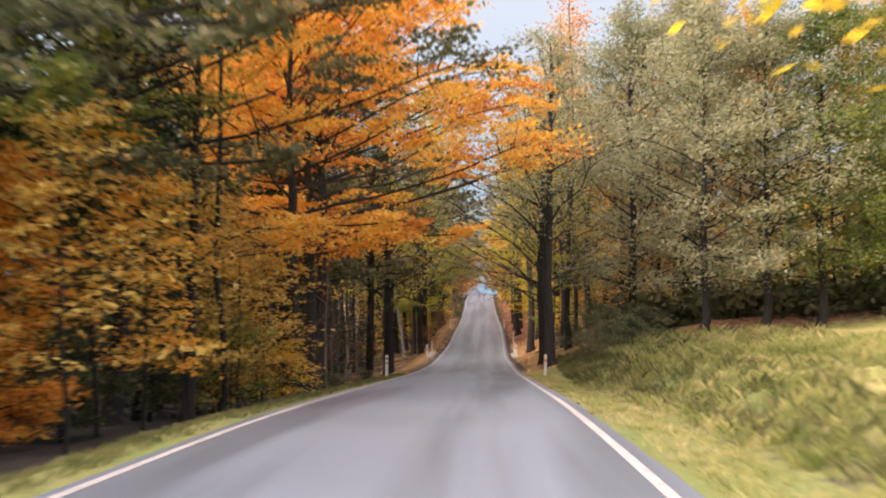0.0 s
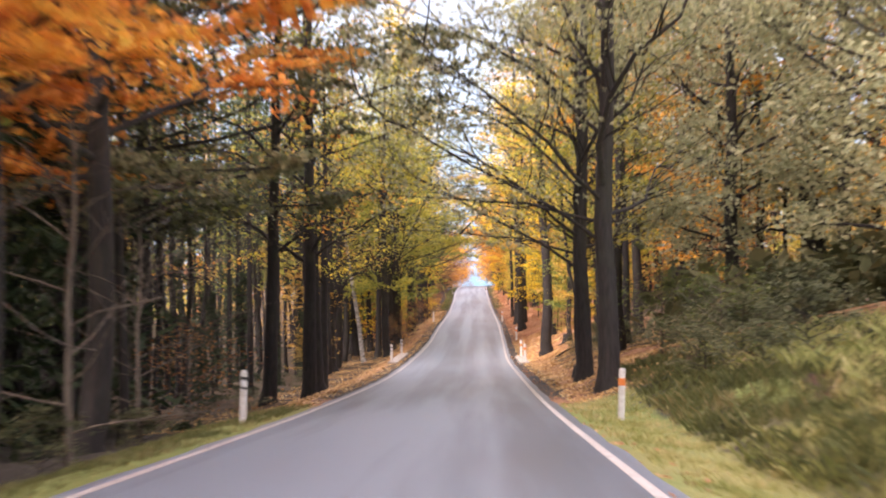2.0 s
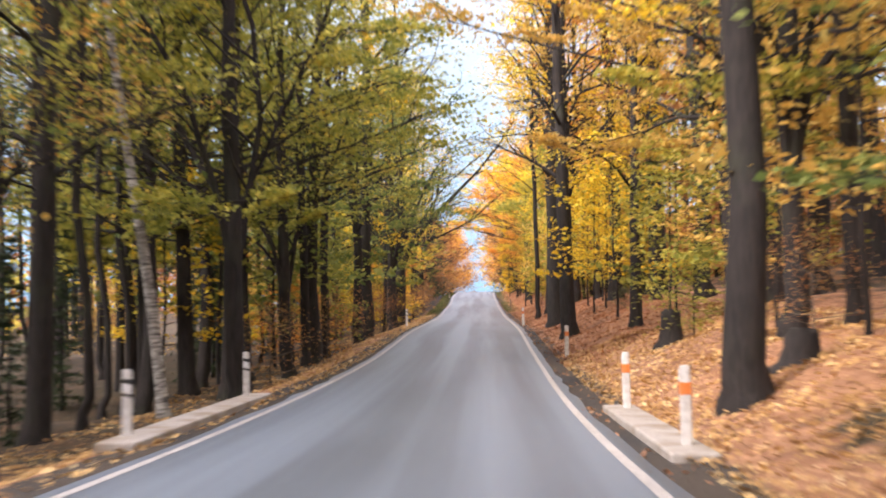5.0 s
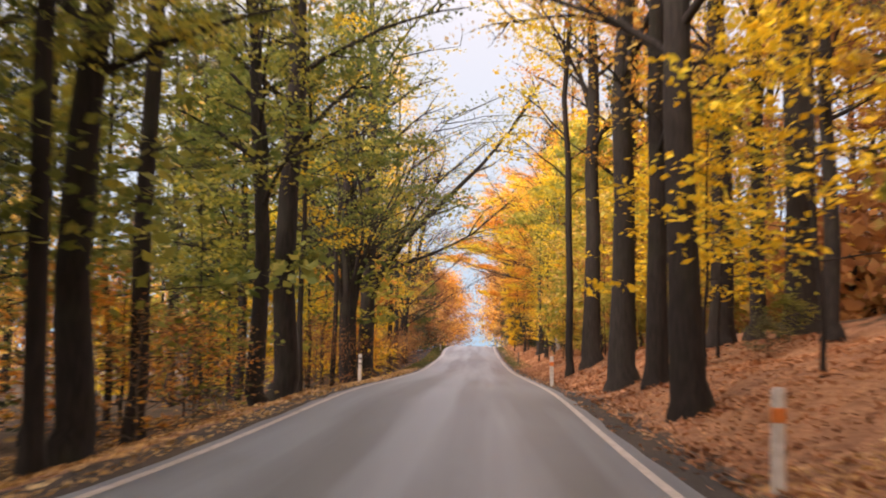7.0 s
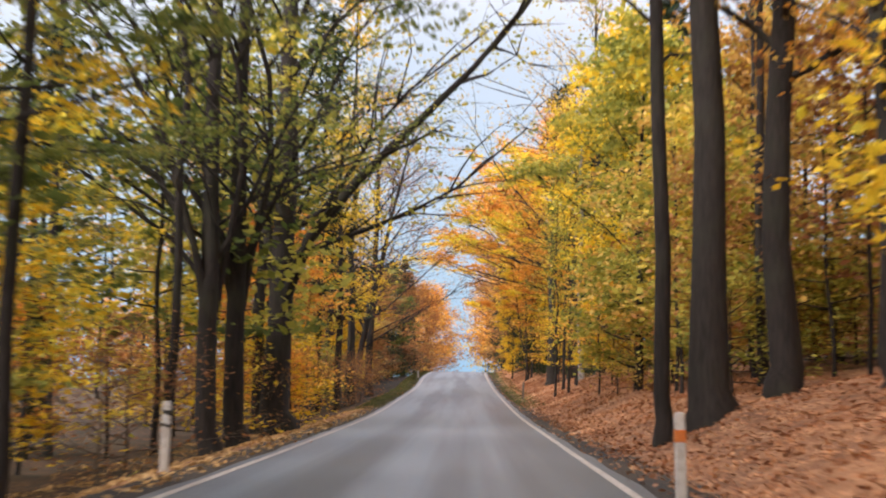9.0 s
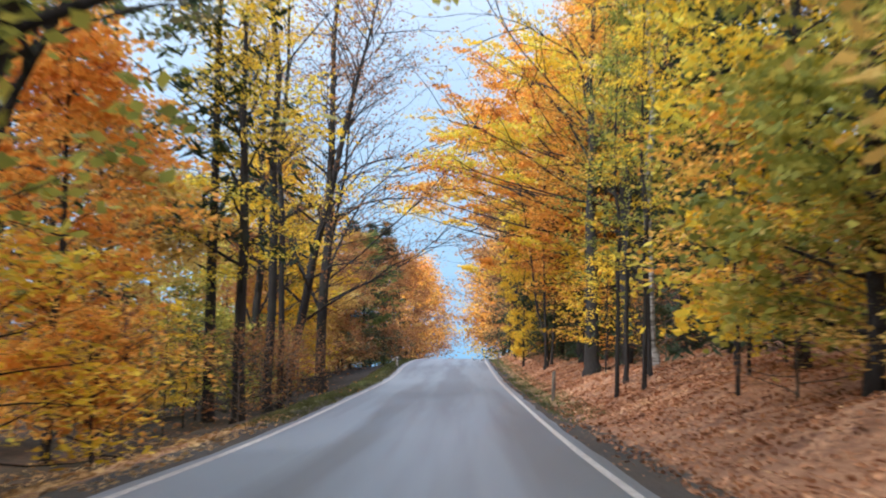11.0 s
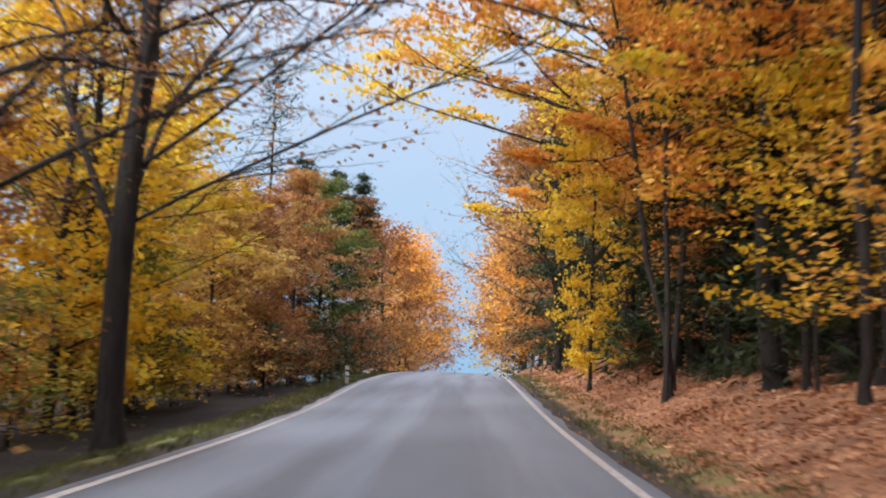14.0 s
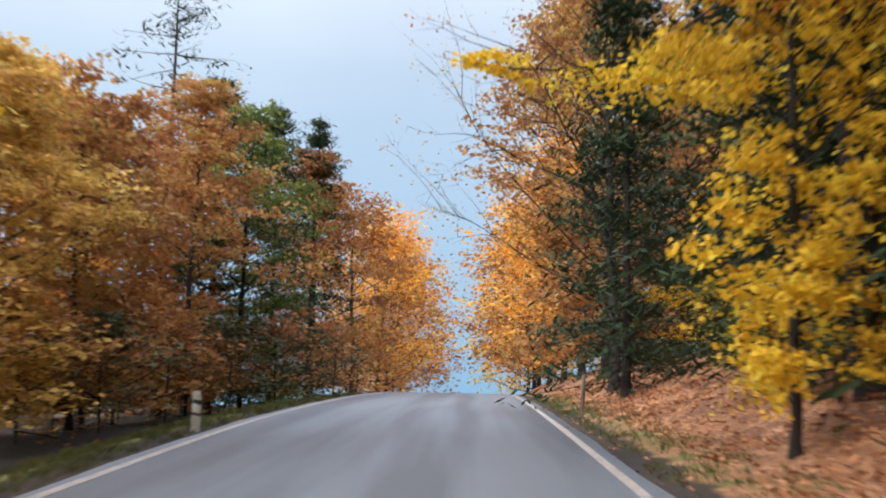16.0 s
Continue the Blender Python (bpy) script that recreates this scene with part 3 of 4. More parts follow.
model("sparse", "bare_tree", broadleaf(27, 17, 0.2, 3.0, 26, 5.5, 5600, 0.13, twigs=10, fine=3, spread=0.7, climb=0.5, arch=0.45, gnarl=0.16, extra=((4.2, 8, 9.0, 0.75, 0.75), (3.6, 40, 11.0, 1.9, 1.3), (3.0, 165, 10.0, 1.7, 1.4), (4.8, 300, 11.0, 2.4, 1.4), (3.4, -20, 7.5, 0.6, 0.7))), BARK, RUST, "nearly leafless tree with fine dark twigs")
model("shrub", "shrub", broadleaf(31, 3.4, 0.035, 0.3, 20, 2.0, 2200, 0.16, spread=0.6, low=0.1, twigs=3, climb=0.5, tilt=0.3, fine=0), BARK, YELLOW, "low beech shrub with flat leaf sprays", "shrub")
model("shrub_b", "shrub", broadleaf(32, 2.4, 0.03, 0.2, 18, 1.6, 2000, 0.135, spread=0.5, low=0.12, twigs=3, climb=0.6, tilt=0.35, fine=0), BARK, ORANGE, "low beech shrub with flat leaf sprays", "shrub")
model("sapling", "sapling", broadleaf(33, 7.5, 0.05, 1.5, 17, 2.3, 1800, 0.19, spread=0.62, low=0.07, twigs=3, climb=0.3, tilt=0.5, fine=0), BARK, YELLOW, "thin beech sapling with level sprays of leaves", "tree")
model("layered", "young_tree", broadleaf(38, 12, 0.08, 3.4, 24, 3.3, 5600, 0.17, spread=0.62, low=0.08, twigs=4, climb=0.3, tilt=0.5, fine=0), BARK, ORANGE, "slim young beech with level sprays of leaves")
model("spruce", "spruce_tree", spruce(41, 20, 0.2, 0.9, 3.4, 3900, 0.68), BARK, NEEDLE, "dark green spruce with drooping branches")
model("spruce_near", "spruce_tree", spruce(44, 18, 0.18, 0.7, 3.2, 9500, 0.4), BARK, NEEDLE, "dark green spruce with drooping branches")
model("spruce_high", "spruce_tree", spruce(42, 22, 0.2, 6.0, 2.8, 1900, 0.7), BARK, NEEDLE, "tall spruce with bare lower trunk")
model("spruce_thin", "spruce_tree", spruce(43, 17, 0.16, 8.5, 2.8, 1500, 0.3, dead=0.5), BARK, NEEDLE, "half-dead spruce with bare whorled branches")

model("overhang", "maple_tree", broadleaf(34, 9, 0.14, 3.6, 9, 3.4, 900, 0.2, spread=0.6, low=0.25, climb=0.8, fine=0, extra=((3.4, 180, 5.4, 0.1, 1), (4.3, 172, 5.2, 0.12, 1), (2.9, 188, 4.2, 0.02, 1))), BARK, YELLOW, "roadside maple with bright yellow hanging leaves")

model("bare_tall", "tree", broadleaf(19, 23, 0.29, 6.0, 22, 4.8, 3000, 0.17, spread=0.9, low=0.15, twigs=7, fine=2, arch=0.6), BARK, LIME, "tall forest tree with thin crown and dark bare trunk")
model("bare_pole", "slender_tree", broadleaf(20, 19, 0.11, 5.0, 16, 2.5, 800, 0.17, twigs=4, fine=1, arch=0.5), BARK, LIME, "slender thin-crowned forest tree")
model("fan", "hornbeam_tree", broadleaf(35, 19, 0.25, 5.0, 18, 4.6, 6200, 0.16, spread=0.95, low=0.12, twigs=6, fine=2, arch=0.55, tilt=0.35, gnarl=0.15, extra=((2.6, 25, 14, 3.6, 1.9), (3.2, 150, 13, 3.6, 1.8), (3.8, 270, 13, 3.2, 1.7), (4.6, -5, 10, 1.9, 1.2), (5.6, 50, 7, 0.6, 0.9), (4.2, 200, 9, 1.0, 1.1))), BARK, LIME, "many-stemmed hornbeam fanning out over the road")
model("leaning", "bare_tree", broadleaf(18, 17, 0.2, 3.4, 24, 5.0, 2600, 0.13, twigs=9, fine=3, climb=0.6, arch=0.4, gnarl=0.17, lean=(0.21, 0), extra=((3.2, 20, 7.0, 0.9, 1.2), (4.0, 200, 6.0, 0.9, 1.2))), BARK, RUST, "leaning nearly leafless tree with dark trunk")
rng = random.Random(5)
TINTS = {"green": GREEN, "olive": OLIVE, "lime": LIME, "yellow": YELLOW, "ochre": OCHRE, "orange": ORANGE, "rust": RUST, "red": RED, "grey": GREY, "spruce": NEEDLE}


def row_of(rows, group):
    for kind, y, u, size, tint in rows:
        turned = {"oak": 0, "overhang": 0, "limb": 0, "sparse": 0, "canopy": 0, "leaning": 0, "fan": 0}.get(kind)
        plant(kind, y, u, rng.uniform(0, 360) if turned is None else turned + rng.uniform(-15, 15), size, TINTS[tint], group=group)


# big trunks along the bank
row_of([("oak", 72.0, 4.55, 0.88, "grey"), ("oak", 64.8, 4.6, 0.95, "grey"), ("tall", 74.6, 4.6, 0.58, "lime"), ("tall", 79.0, 6.5, 0.7, "green"), ("thin", 84.0, 7.5, 1.4, "orange"), ("thin", 88.0, 6.8, 1.3, "lime"), ("tall_b", 91.0, 9.0, 0.8, "ochre"),
        ("tall", 98.5, 4.9, 0.9, "lime"), ("thin", 106.5, 6.7, 1.3, "yellow"), ("thin", 104.5, 8.3, 1.6, "orange"), ("bare_tall", 124.0, 6.4, 0.7, "yellow"),
        ("bare_tall", 130.0, 4.45, 1.0, "ochre"), ("bare_tall", 137.1, 4.9, 0.85, "ochre")], "roadside trees")
row_of([("beech", 140.2, 4.5, 0.85, "yellow"), ("tall", 145.0, 8.0, 1.1, "orange"), ("tall_b", 147.5, 9.6, 0.8, "yellow"),
        ("beech", 143.5, 10.0, 1.2, "orange"), ("tall", 137.0, 9.0, 0.65, "yellow"), ("beech", 159.0, 5.45, 0.95, "yellow"), ("tall", 159.3, 6.9, 0.95, "orange"),
        ("thin", 158.8, 4.5, 1.4, "yellow"), ("tall_b", 156.5, 8.2, 0.7, "orange")], "roadside trees")
row_of([("beech", 205.2, 7.0, 0.62, "orange"), ("thin", 192.5, 5.0, 0.55, "lime"), ("thin", 194.5, 6.2, 0.7, "lime"), ("thin", 191.0, 5.5, 0.55, "yellow"), ("beech", 219.0, 8.4, 0.8, "orange"), ("sapling", 190.0, 7.6, 1.1, "lime"),
        ("beech", 205.4, 5.8, 0.66, "orange"), ("thin", 195.0, 5.6, 0.65, "lime"), ("beech", 209.0, 8.2, 0.62, "yellow"), ("bare_pole", 212.0, 6.3, 0.8, "orange"), ("bare_pole", 221.0, 5.1, 0.6, "orange"), ("bare_pole", 214.5, 7.4, 0.8, "orange")], "roadside trees")
plant("bare_pole", 221.4, 5.3, 0, 0.62, ORANGE, group="roadside trees", lean=(0, -9))
plant("bare_pole", 223.0, 5.6, 120, 0.7, ORANGE, group="roadside trees", lean=(0, -5))
plant("bare_pole", 90.3, 6.1, 0, 0.85, OCHRE, group="roadside trees", lean=(0, -7))
plant("birch", 196.0, 6.6, 70, 1.0, YELLOW, group="roadside trees")
plant("birch", 109.5, -6.5, 0, 1.1, LIME, group="roadside trees", lean=(0, -6))
# trunks down the slope
row_of([("bare_tall", 77.0, -5.4, 0.85, "orange"), ("bare_tall", 73.0, -6.2, 0.8, "lime"), ("bare_tall", 80.5, -5.5, 0.8, "lime"), ("bare_tall", 82.5, -5.6, 0.65, "yellow"),
        ("bare_tall", 104.5, -7.6, 0.8, "ochre"), ("bare_tall", 105.0, -10.0, 0.8, "orange"), ("bare_tall", 114.0, -6.0, 0.7, "lime"), ("fan", 111.5, -5.1, 1.0, "lime"),
        ("bare_tall", 117.0, -7.9, 0.85, "lime"), ("fan", 121.5, -5.6, 0.85, "lime"), ("bare_tall", 123.0, -7.4, 0.75, "green"), ("spruce", 126.5, -9.4, 0.4, "spruce"), ("spruce", 132.5, -10.5, 0.45, "spruce"), ("spruce", 138.0, -12.0, 0.45, "spruce")], "roadside trees")
row_of([("tall", 128.0, -5.8, 0.95, "lime"), ("thin", 126.5, -5.8, 1.5, "lime"), ("thin", 131.5, -5.8, 1.6, "yellow"), ("tall_b", 142.5, -5.5, 0.8, "lime"),
        ("tall", 147.5, -5.7, 1.2, "green"), ("thin", 152.5, -5.9, 1.0, "yellow"), ("fan", 164.5, -5.5, 1.0, "green"), ("fan", 168.5, -5.6, 1.1, "green"),
        ("limb", 175.0, -5.4, 1.2, "lime"), ("thin", 161.5, -5.8, 1.0, "green"), ("tall_b", 179.5, -7.0, 0.8, "green"), ("tall", 190.0, -11.0, 0.7, "rust")], "roadside trees")
row_of([("tall", 196.0, -5.8, 0.6, "yellow"), ("spruce_high", 197.5, -7.0, 1.0, "spruce"), ("thin", 201.5, -5.8, 1.4, "yellow"), ("thin", 204.5, -5.8, 1.1, "yellow"),
        ("leaning", 209.5, -6.4, 1.0, "rust"), ("sparse", 218.5, -6.0, 1.3, "rust"), ("sparse", 214.0, -8.5, 1.0, "rust"), ("spruce", 200.0, -13.0, 0.9, "spruce")], "roadside trees")

# leafy masses: before the wood
row_of([("canopy", 43.6, -6.3, 0.92, "orange"), ("canopy", 50.0, -6.6, 0.98, "orange"), ("canopy", 56.5, -7.0, 1.1, "red"), ("canopy", 64.0, -9.8, 1.0, "olive"), ("canopy", 71.0, -10.2, 1.0, "olive"), ("tall", 63.0, -9.5, 0.75, "olive"), ("tall", 69.0, -12.0, 0.8, "olive"), ("spruce_near", 39.0, -10.5, 1.0, "spruce"),
        ("spruce_near", 18.0, -12.6, 1.0, "spruce"), ("spruce_near", 24.5, -13.6, 1.1, "spruce"), ("spruce_near", 31.0, -12.8, 1.0, "spruce"), ("leafy_b", 23.0, -8.6, 0.6, "orange"), ("leafy_b", 29.0, -9.4, 0.65, "olive"), ("bare_tall", 33.5, -7.4, 0.6, "ochre"), ("bare_pole", 35.0, -6.8, 0.9, "ochre"), ("leafy_c", 21.0, -13.0, 1.1, "green"), ("sapling", 22.0, -6.8, 0.9, "ochre"), ("sapling", 26.0, -6.5, 0.8, "orange"), ("sapling", 37.5, -6.8, 0.8, "ochre"), ("sapling", 33.0, -7.4, 0.9, "ochre"), ("sapling", 41.5, -6.8, 0.9, "ochre"), ("sapling", 28.0, -8.2, 1.1, "orange"), ("shrub", 35.5, -6.6, 0.8, "green"),
        ("shrub", 42.5, -6.2, 0.6, "yellow"), ("deadwood", 46.0, -7.4, 1.3, "rust"), ("deadwood", 53.0, -6.1, 1.25, "rust"), ("deadwood", 59.0, -6.6, 1.0, "rust"), ("leafy_b", 44.5, -9.0, 0.75, "rust"), ("leafy_b", 39.5, -8.6, 0.75, "ochre"), ("canopy", 20.0, -9.0, 1.0, "olive"), ("canopy", 27.0, -11.0, 1.05, "green")], "roadside trees")
row_of([("shrub_b", 53.0, -6.6, 0.5, "olive"), ("shrub", 39.5, -6.6, 0.9, "ochre"), ("canopy", 33.0, -9.5, 1.0, "olive"), ("leafy_b", 36.0, -9.2, 0.7, "olive"), ("canopy", 30.0, -17.0, 1.0, "green"),
        ("leafy_c", 52.0, -15.0, 1.1, "green"), ("spruce", 58.0, -11.0, 1.0, "spruce"), ("spruce", 64.0, -10.0, 1.0, "spruce"), ("spruce", 47.0, -12.0, 0.9, "spruce")], "roadside trees")
row_of([("willow", 67.5, 13.5, 0.95, "grey"), ("willow", 68.0, 17.0, 0.95, "grey"), ("willow", 69.0, 20.5, 1.0, "green"), ("willow", 64.0, 26.0, 0.85, "green"), ("willow", 78.0, 10.5, 1.1, "grey"), ("willow", 74.0, 27.0, 1.05, "green"),
        ("leafy_c", 74.0, 30.0, 1.2, "green"), ("willow", 84.0, 33.0, 1.1, "green"), ("leafy_c", 80.0, 38.0, 1.3, "green"), ("overhang", 13.2, 9.0, 0.95, "yellow"), ("willow", 83.0, 15.0, 1.2, "grey"), ("leafy_c", 74.0, 45.0, 1.3, "green")], "wood's edge trees")
# leafy masses: up the hill
row_of([("leafy", 178.0, 6.8, 1.1, "lime"), ("leafy_c", 185.0, 7.8, 1.0, "yellow"), ("leafy", 192.0, 13.0, 1.1, "ochre"), ("leafy_b", 173.0, 10.0, 1.1, "ochre"), ("spruce_near", 199.0, 9.6, 0.9, "spruce"), ("spruce_near", 204.0, 9.4, 1.0, "spruce"), ("spruce_near", 209.5, 10.2, 1.0, "spruce"), ("spruce", 194.0, 11.0, 1.0, "spruce"),
        ("leafy", 168.0, 13.0, 1.1, "ochre"), ("leafy_c", 158.0, 16.0, 1.1, "rust"), ("spruce_near", 225.5, 7.2, 0.55, "spruce"), ("spruce_near", 227.5, 6.6, 0.6, "spruce"), ("spruce_near", 221.5, 7.6, 0.7, "spruce"), ("spruce_near", 217.0, 7.8, 0.6, "spruce"),  ("spruce_near", 238.0, 6.9, 0.8, "spruce")], "roadside trees")
row_of([("spruce_near", 218.0, 9.4, 1.0, "spruce"), ("spruce_near", 224.5, 9.6, 1.0, "spruce"), ("spruce_near", 231.0, 9.8, 1.0, "spruce"), ("spruce_near", 237.0, 9.6, 0.9, "spruce"), ("spruce_near", 254.5, 5.8, 0.72, "spruce"), ("spruce_near", 241.0, 10.0, 1.1, "spruce"), ("spruce_near", 247.0, 4.9, 0.7, "spruce"), ("spruce_near", 228.0, 7.6, 0.8, "spruce"), ("spruce_near", 234.0, 7.8, 0.8, "spruce"),
        ("spruce_near", 242.0, 7.6, 0.9, "spruce"), ("leafy_c", 262.0, 6.0, 1.1, "rust"), ("leafy_c", 272.0, 6.0, 1.2, "rust"), ("wide", 283.0, 6.0, 1.0, "orange"), ("wide", 292.0, 5.8, 1.0, "rust"), ("wide", 301.0, 5.6, 1.0, "orange"), ("wide", 312.0, 5.8, 1.1, "rust"), ("wide", 324.0, 5.8, 1.1, "yellow"), ("spruce_near", 247.0, 10.5, 1.0, "spruce")], "roadside trees")
row_of([("leafy_b", 186.0, -8.0, 0.95, "orange"), ("leafy", 194.0, -9.4, 0.8, "ochre"), ("leafy_b", 204.0, -10.5, 0.9, "ochre"), ("leafy", 225.0, -9.5, 1.1, "yellow"), ("sparse", 227.0, -9.6, 0.85, "ochre"), ("leafy_b", 233.0, -9.7, 1.05, "yellow"),
        ("leafy", 242.5, -9.3, 0.68, "ochre"), ("leafy_b", 248.0, -9.1, 0.88, "rust"), ("leafy_c", 256.0, -8.2, 0.72, "rust"), ("leafy_c", 262.0, -7.6, 0.76, "green"), ("leafy_c", 275.0, -7.0, 0.8, "rust")], "roadside trees")
row_of([("wide", 286.0, -6.0, 0.9, "rust"), ("wide", 295.0, -5.2, 0.9, "orange"), ("wide", 304.0, -5.4, 0.9, "rust"), ("wide", 314.0, -5.6, 1.0, "orange"), ("wide", 326.0, -5.6, 1.0, "rust"), ("spruce_near", 262.0, -8.8, 0.74, "spruce"), ("spruce_near", 268.0, -7.6, 0.76, "spruce"), ("spruce_near", 275.0, -6.8, 0.8, "spruce"), ("spruce_thin", 263.0, -11.0, 1.15, "spruce"),
        ("leafy", 214.0, -12.0, 0.85, "lime"), ("leafy_b", 221.0, -11.0, 0.85, "rust"), ("leafy_c", 246.0, -12.0, 0.65, "rust"), ("leafy_b", 230.0, -12.0, 0.9, "rust"), ("leafy_c", 256.0, -13.0, 0.7, "orange"), ("shrub_b", 258.0, -5.6, 1.2, "rust"), ("shrub_b", 264.0, -5.4, 1.2, "olive"), ("shrub_b", 271.0, -5.2, 1.3, "rust"), ("shrub", 279.0, -5.0, 1.2, "rust")], "roadside trees")
# crowns that lean over the road from the bank
for y, u, size, tint in ((227.0, 7.0, 0.8, ORANGE), (233.0, 6.2, 0.85, YELLOW), (211.0, 8.4, 0.8, YELLOW), (218.5, 6.8, 0.8, ORANGE), (220.0, 8.8, 0.9, ORANGE)):
    plant("canopy", y, u, 180, size, tint, group="roadside trees")
for y, u, size, tint in ((250.5, 5.0, 0.75, OCHRE), (203.0, 8.6, 1.3, OCHRE)):
    plant("sparse", y, u, 180, size, tint, group="roadside trees", label="thin-leaved tree with fine twigs over the road")
plant("leafy", 231.0, 4.6, 0, 0.46, YELLOW, group="roadside trees", tall=1.5)
row_of([("leafy_b", 229.0, -9.6, 0.8, "lime"), ("leafy_b", 236.5, -10.6, 0.95, "ochre"), ("leafy", 244.0, -9.6, 0.75, "ochre"), ("leafy_b", 251.0, -9.8, 0.9, "rust"), ("leafy_b", 259.0, -9.8, 0.95, "rust"),
        ("shrub_b", 228.0, -9.5, 1.32, "yellow"), ("shrub_b", 232.5, -9.7, 1.43, "ochre"), ("shrub_b", 236.0, -9.1, 1.32, "rust"), ("shrub_b", 240.0, -9.1, 1.43, "ochre"), ("shrub_b", 243.5, -8.7, 1.32, "rust"), ("shrub_b", 249.0, -8.3, 1.43, "rust"), ("shrub_b", 255.5, -6.6, 1.3, "olive")], "roadside trees")
row_of([("leafy_b", 165.0, -15.0, 0.45, "lime"), ("leafy_b", 157.0, -14.0, 0.4, "yellow"), ("leafy_b", 175.0, -14.0, 0.5, "orange"), ("twigs", 131.0, -5.6, 0.8, "rust"), ("twigs", 137.0, -6.0, 0.9, "rust"), ("twigs", 156.0, -5.6, 0.8, "rust"),
        ("twigs", 160.5, -6.4, 1.0, "rust"), ("twigs", 171.5, -6.2, 0.9, "rust"), ("twigs", 184.0, -5.8, 1.0, "rust"), ("twigs", 194.0, -5.4, 0.8, "rust"), ("twigs", 199.0, -5.6, 0.9, "rust"), ("twigs", 203.5, -5.4, 0.9, "rust"), ("twigs", 207.5, -5.6, 1.0, "rust")], "undergrowth")
row_of([("twigs", 66.0, -7.2, 0.9, "rust"), ("twigs", 118.0, -5.6, 0.8, "rust"),
        ("twigs", 103.5, 7.2, 0.6, "rust"), ("twigs", 180.5, 6.4, 0.8, "rust"), ("twigs", 201.0, 7.8, 0.8, "rust"), ("twigs", 215.0, 8.6, 0.8, "rust"), ("twigs", 62.5, 7.2, 0.8, "green"), ("twigs", 75.0, 7.6, 0.9, "green")], "undergrowth")
row_of([("spruce", 72.0, -8.4, 0.16, "spruce"), ("spruce", 78.5, -9.4, 0.22, "spruce"), ("spruce", 86.0, -8.2, 0.18, "spruce"), ("spruce", 90.0, -10.5, 0.3, "spruce"), ("spruce", 98.5, -8.8, 0.2, "spruce"), ("spruce", 108.0, -9.6, 0.24, "spruce"), ("spruce", 115.0, -11.0, 0.3, "spruce"),
        ("spruce", 83.0, -12.0, 0.34, "spruce"), ("spruce", 94.0, -13.5, 0.3, "spruce"), ("spruce", 103.0, -14.0, 0.36, "spruce"), ("spruce", 160.0, -11.0, 0.2, "spruce"), ("spruce", 170.0, -12.0, 0.24, "spruce"), ("spruce", 66.0, -9.0, 0.25, "spruce")], "undergrowth")
# undergrowth
row_of([("sapling", 138.0, 6.2, 0.9, "yellow"), ("sapling", 140.5, 7.0, 1.0, "lime"), ("sapling", 146.0, 6.6, 0.9, "yellow"), ("sapling", 150.0, 7.8, 1.1, "yellow"), ("sapling", 168.5, 7.5, 1.1, "lime"),
        ("sapling", 108.0, 7.6, 0.8, "lime"), ("sapling", 94.5, 7.2, 0.5, "yellow"), ("sapling", 101.0, 7.4, 1.2, "ochre"), ("sapling", 93.0, 6.4, 1.0, "green"), ("sapling", 111.5, 7.4, 0.8, "ochre"), ("sapling", 117.0, 6.6, 0.8, "lime"), ("sapling", 121.0, 7.4, 0.9, "lime"), ("sapling", 128.0, 6.2, 1.0, "yellow"), ("sapling", 153.5, 9.0, 1.0, "yellow"), ("shrub", 113.0, 6.6, 0.7, "lime")], "undergrowth")
row_of([("sapling", 203.0, 6.0, 0.6, "yellow"), ("sapling", 209.5, 6.2, 0.6, "orange"), ("sapling", 224.0, 6.6, 0.6, "rust"),
        ("sapling", 183.0, 6.0, 0.8, "orange"), ("sapling", 187.0, 8.0, 0.8, "olive"), ("sapling", 214.5, 6.4, 0.7, "yellow"), ("layered", 216.5, 6.8, 0.95, "orange"), ("layered", 219.5, 7.2, 1.0, "yellow"), ("layered", 223.0, 6.9, 0.9, "orange"), ("shrub", 209.0, 8.4, 0.8, "orange"), ("shrub_b", 228.0, 5.6, 0.5, "rust"), ("shrub_b", 236.0, 6.0, 0.6, "lime")], "undergrowth")
row_of([("shrub", 132.0, -7.2, 1.0, "orange"), ("shrub", 136.5, -7.6, 1.2, "lime"), ("shrub_b", 140.0, -7.0, 1.0, "orange"), ("sapling", 133.5, -8.0, 1.0, "green"), ("sapling", 155.0, -8.0, 1.0, "lime"), ("shrub", 158.0, -8.8, 1.3, "yellow"),
        ("shrub", 172.0, -8.5, 1.4, "yellow"), ("shrub", 180.0, -7.0, 1.2, "yellow"), ("shrub_b", 184.0, -6.4, 1.2, "orange"), ("sapling", 118.0, -9.0, 1.0, "yellow"), ("sapling", 101.0, -9.0, 0.9, "ochre")], "undergrowth")
row_of([("shrub", 198.5, -7.6, 0.9, "olive"), ("shrub", 202.0, -7.8, 1.0, "lime"), ("shrub_b", 206.0, -6.4, 1.2, "rust"), ("shrub", 209.0, -9.5, 1.21, "lime"), ("shrub_b", 213.0, -8.9, 1.21, "olive"), ("shrub", 217.0, -9.1, 1.10, "green"), ("sapling", 196.0, -7.4, 0.6, "lime"), ("sapling", 192.0, -7.0, 0.5, "yellow"),
        ("shrub", 221.5, -9.1, 0.99, "lime"), ("shrub_b", 226.0, -9.3, 1.10, "ochre"), ("shrub_b", 231.0, -8.9, 1.10, "olive"), ("shrub_b", 246.0, -7.7, 1.10, "olive"), ("shrub_b", 252.0, -7.7, 1.21, "rust")], "undergrowth")
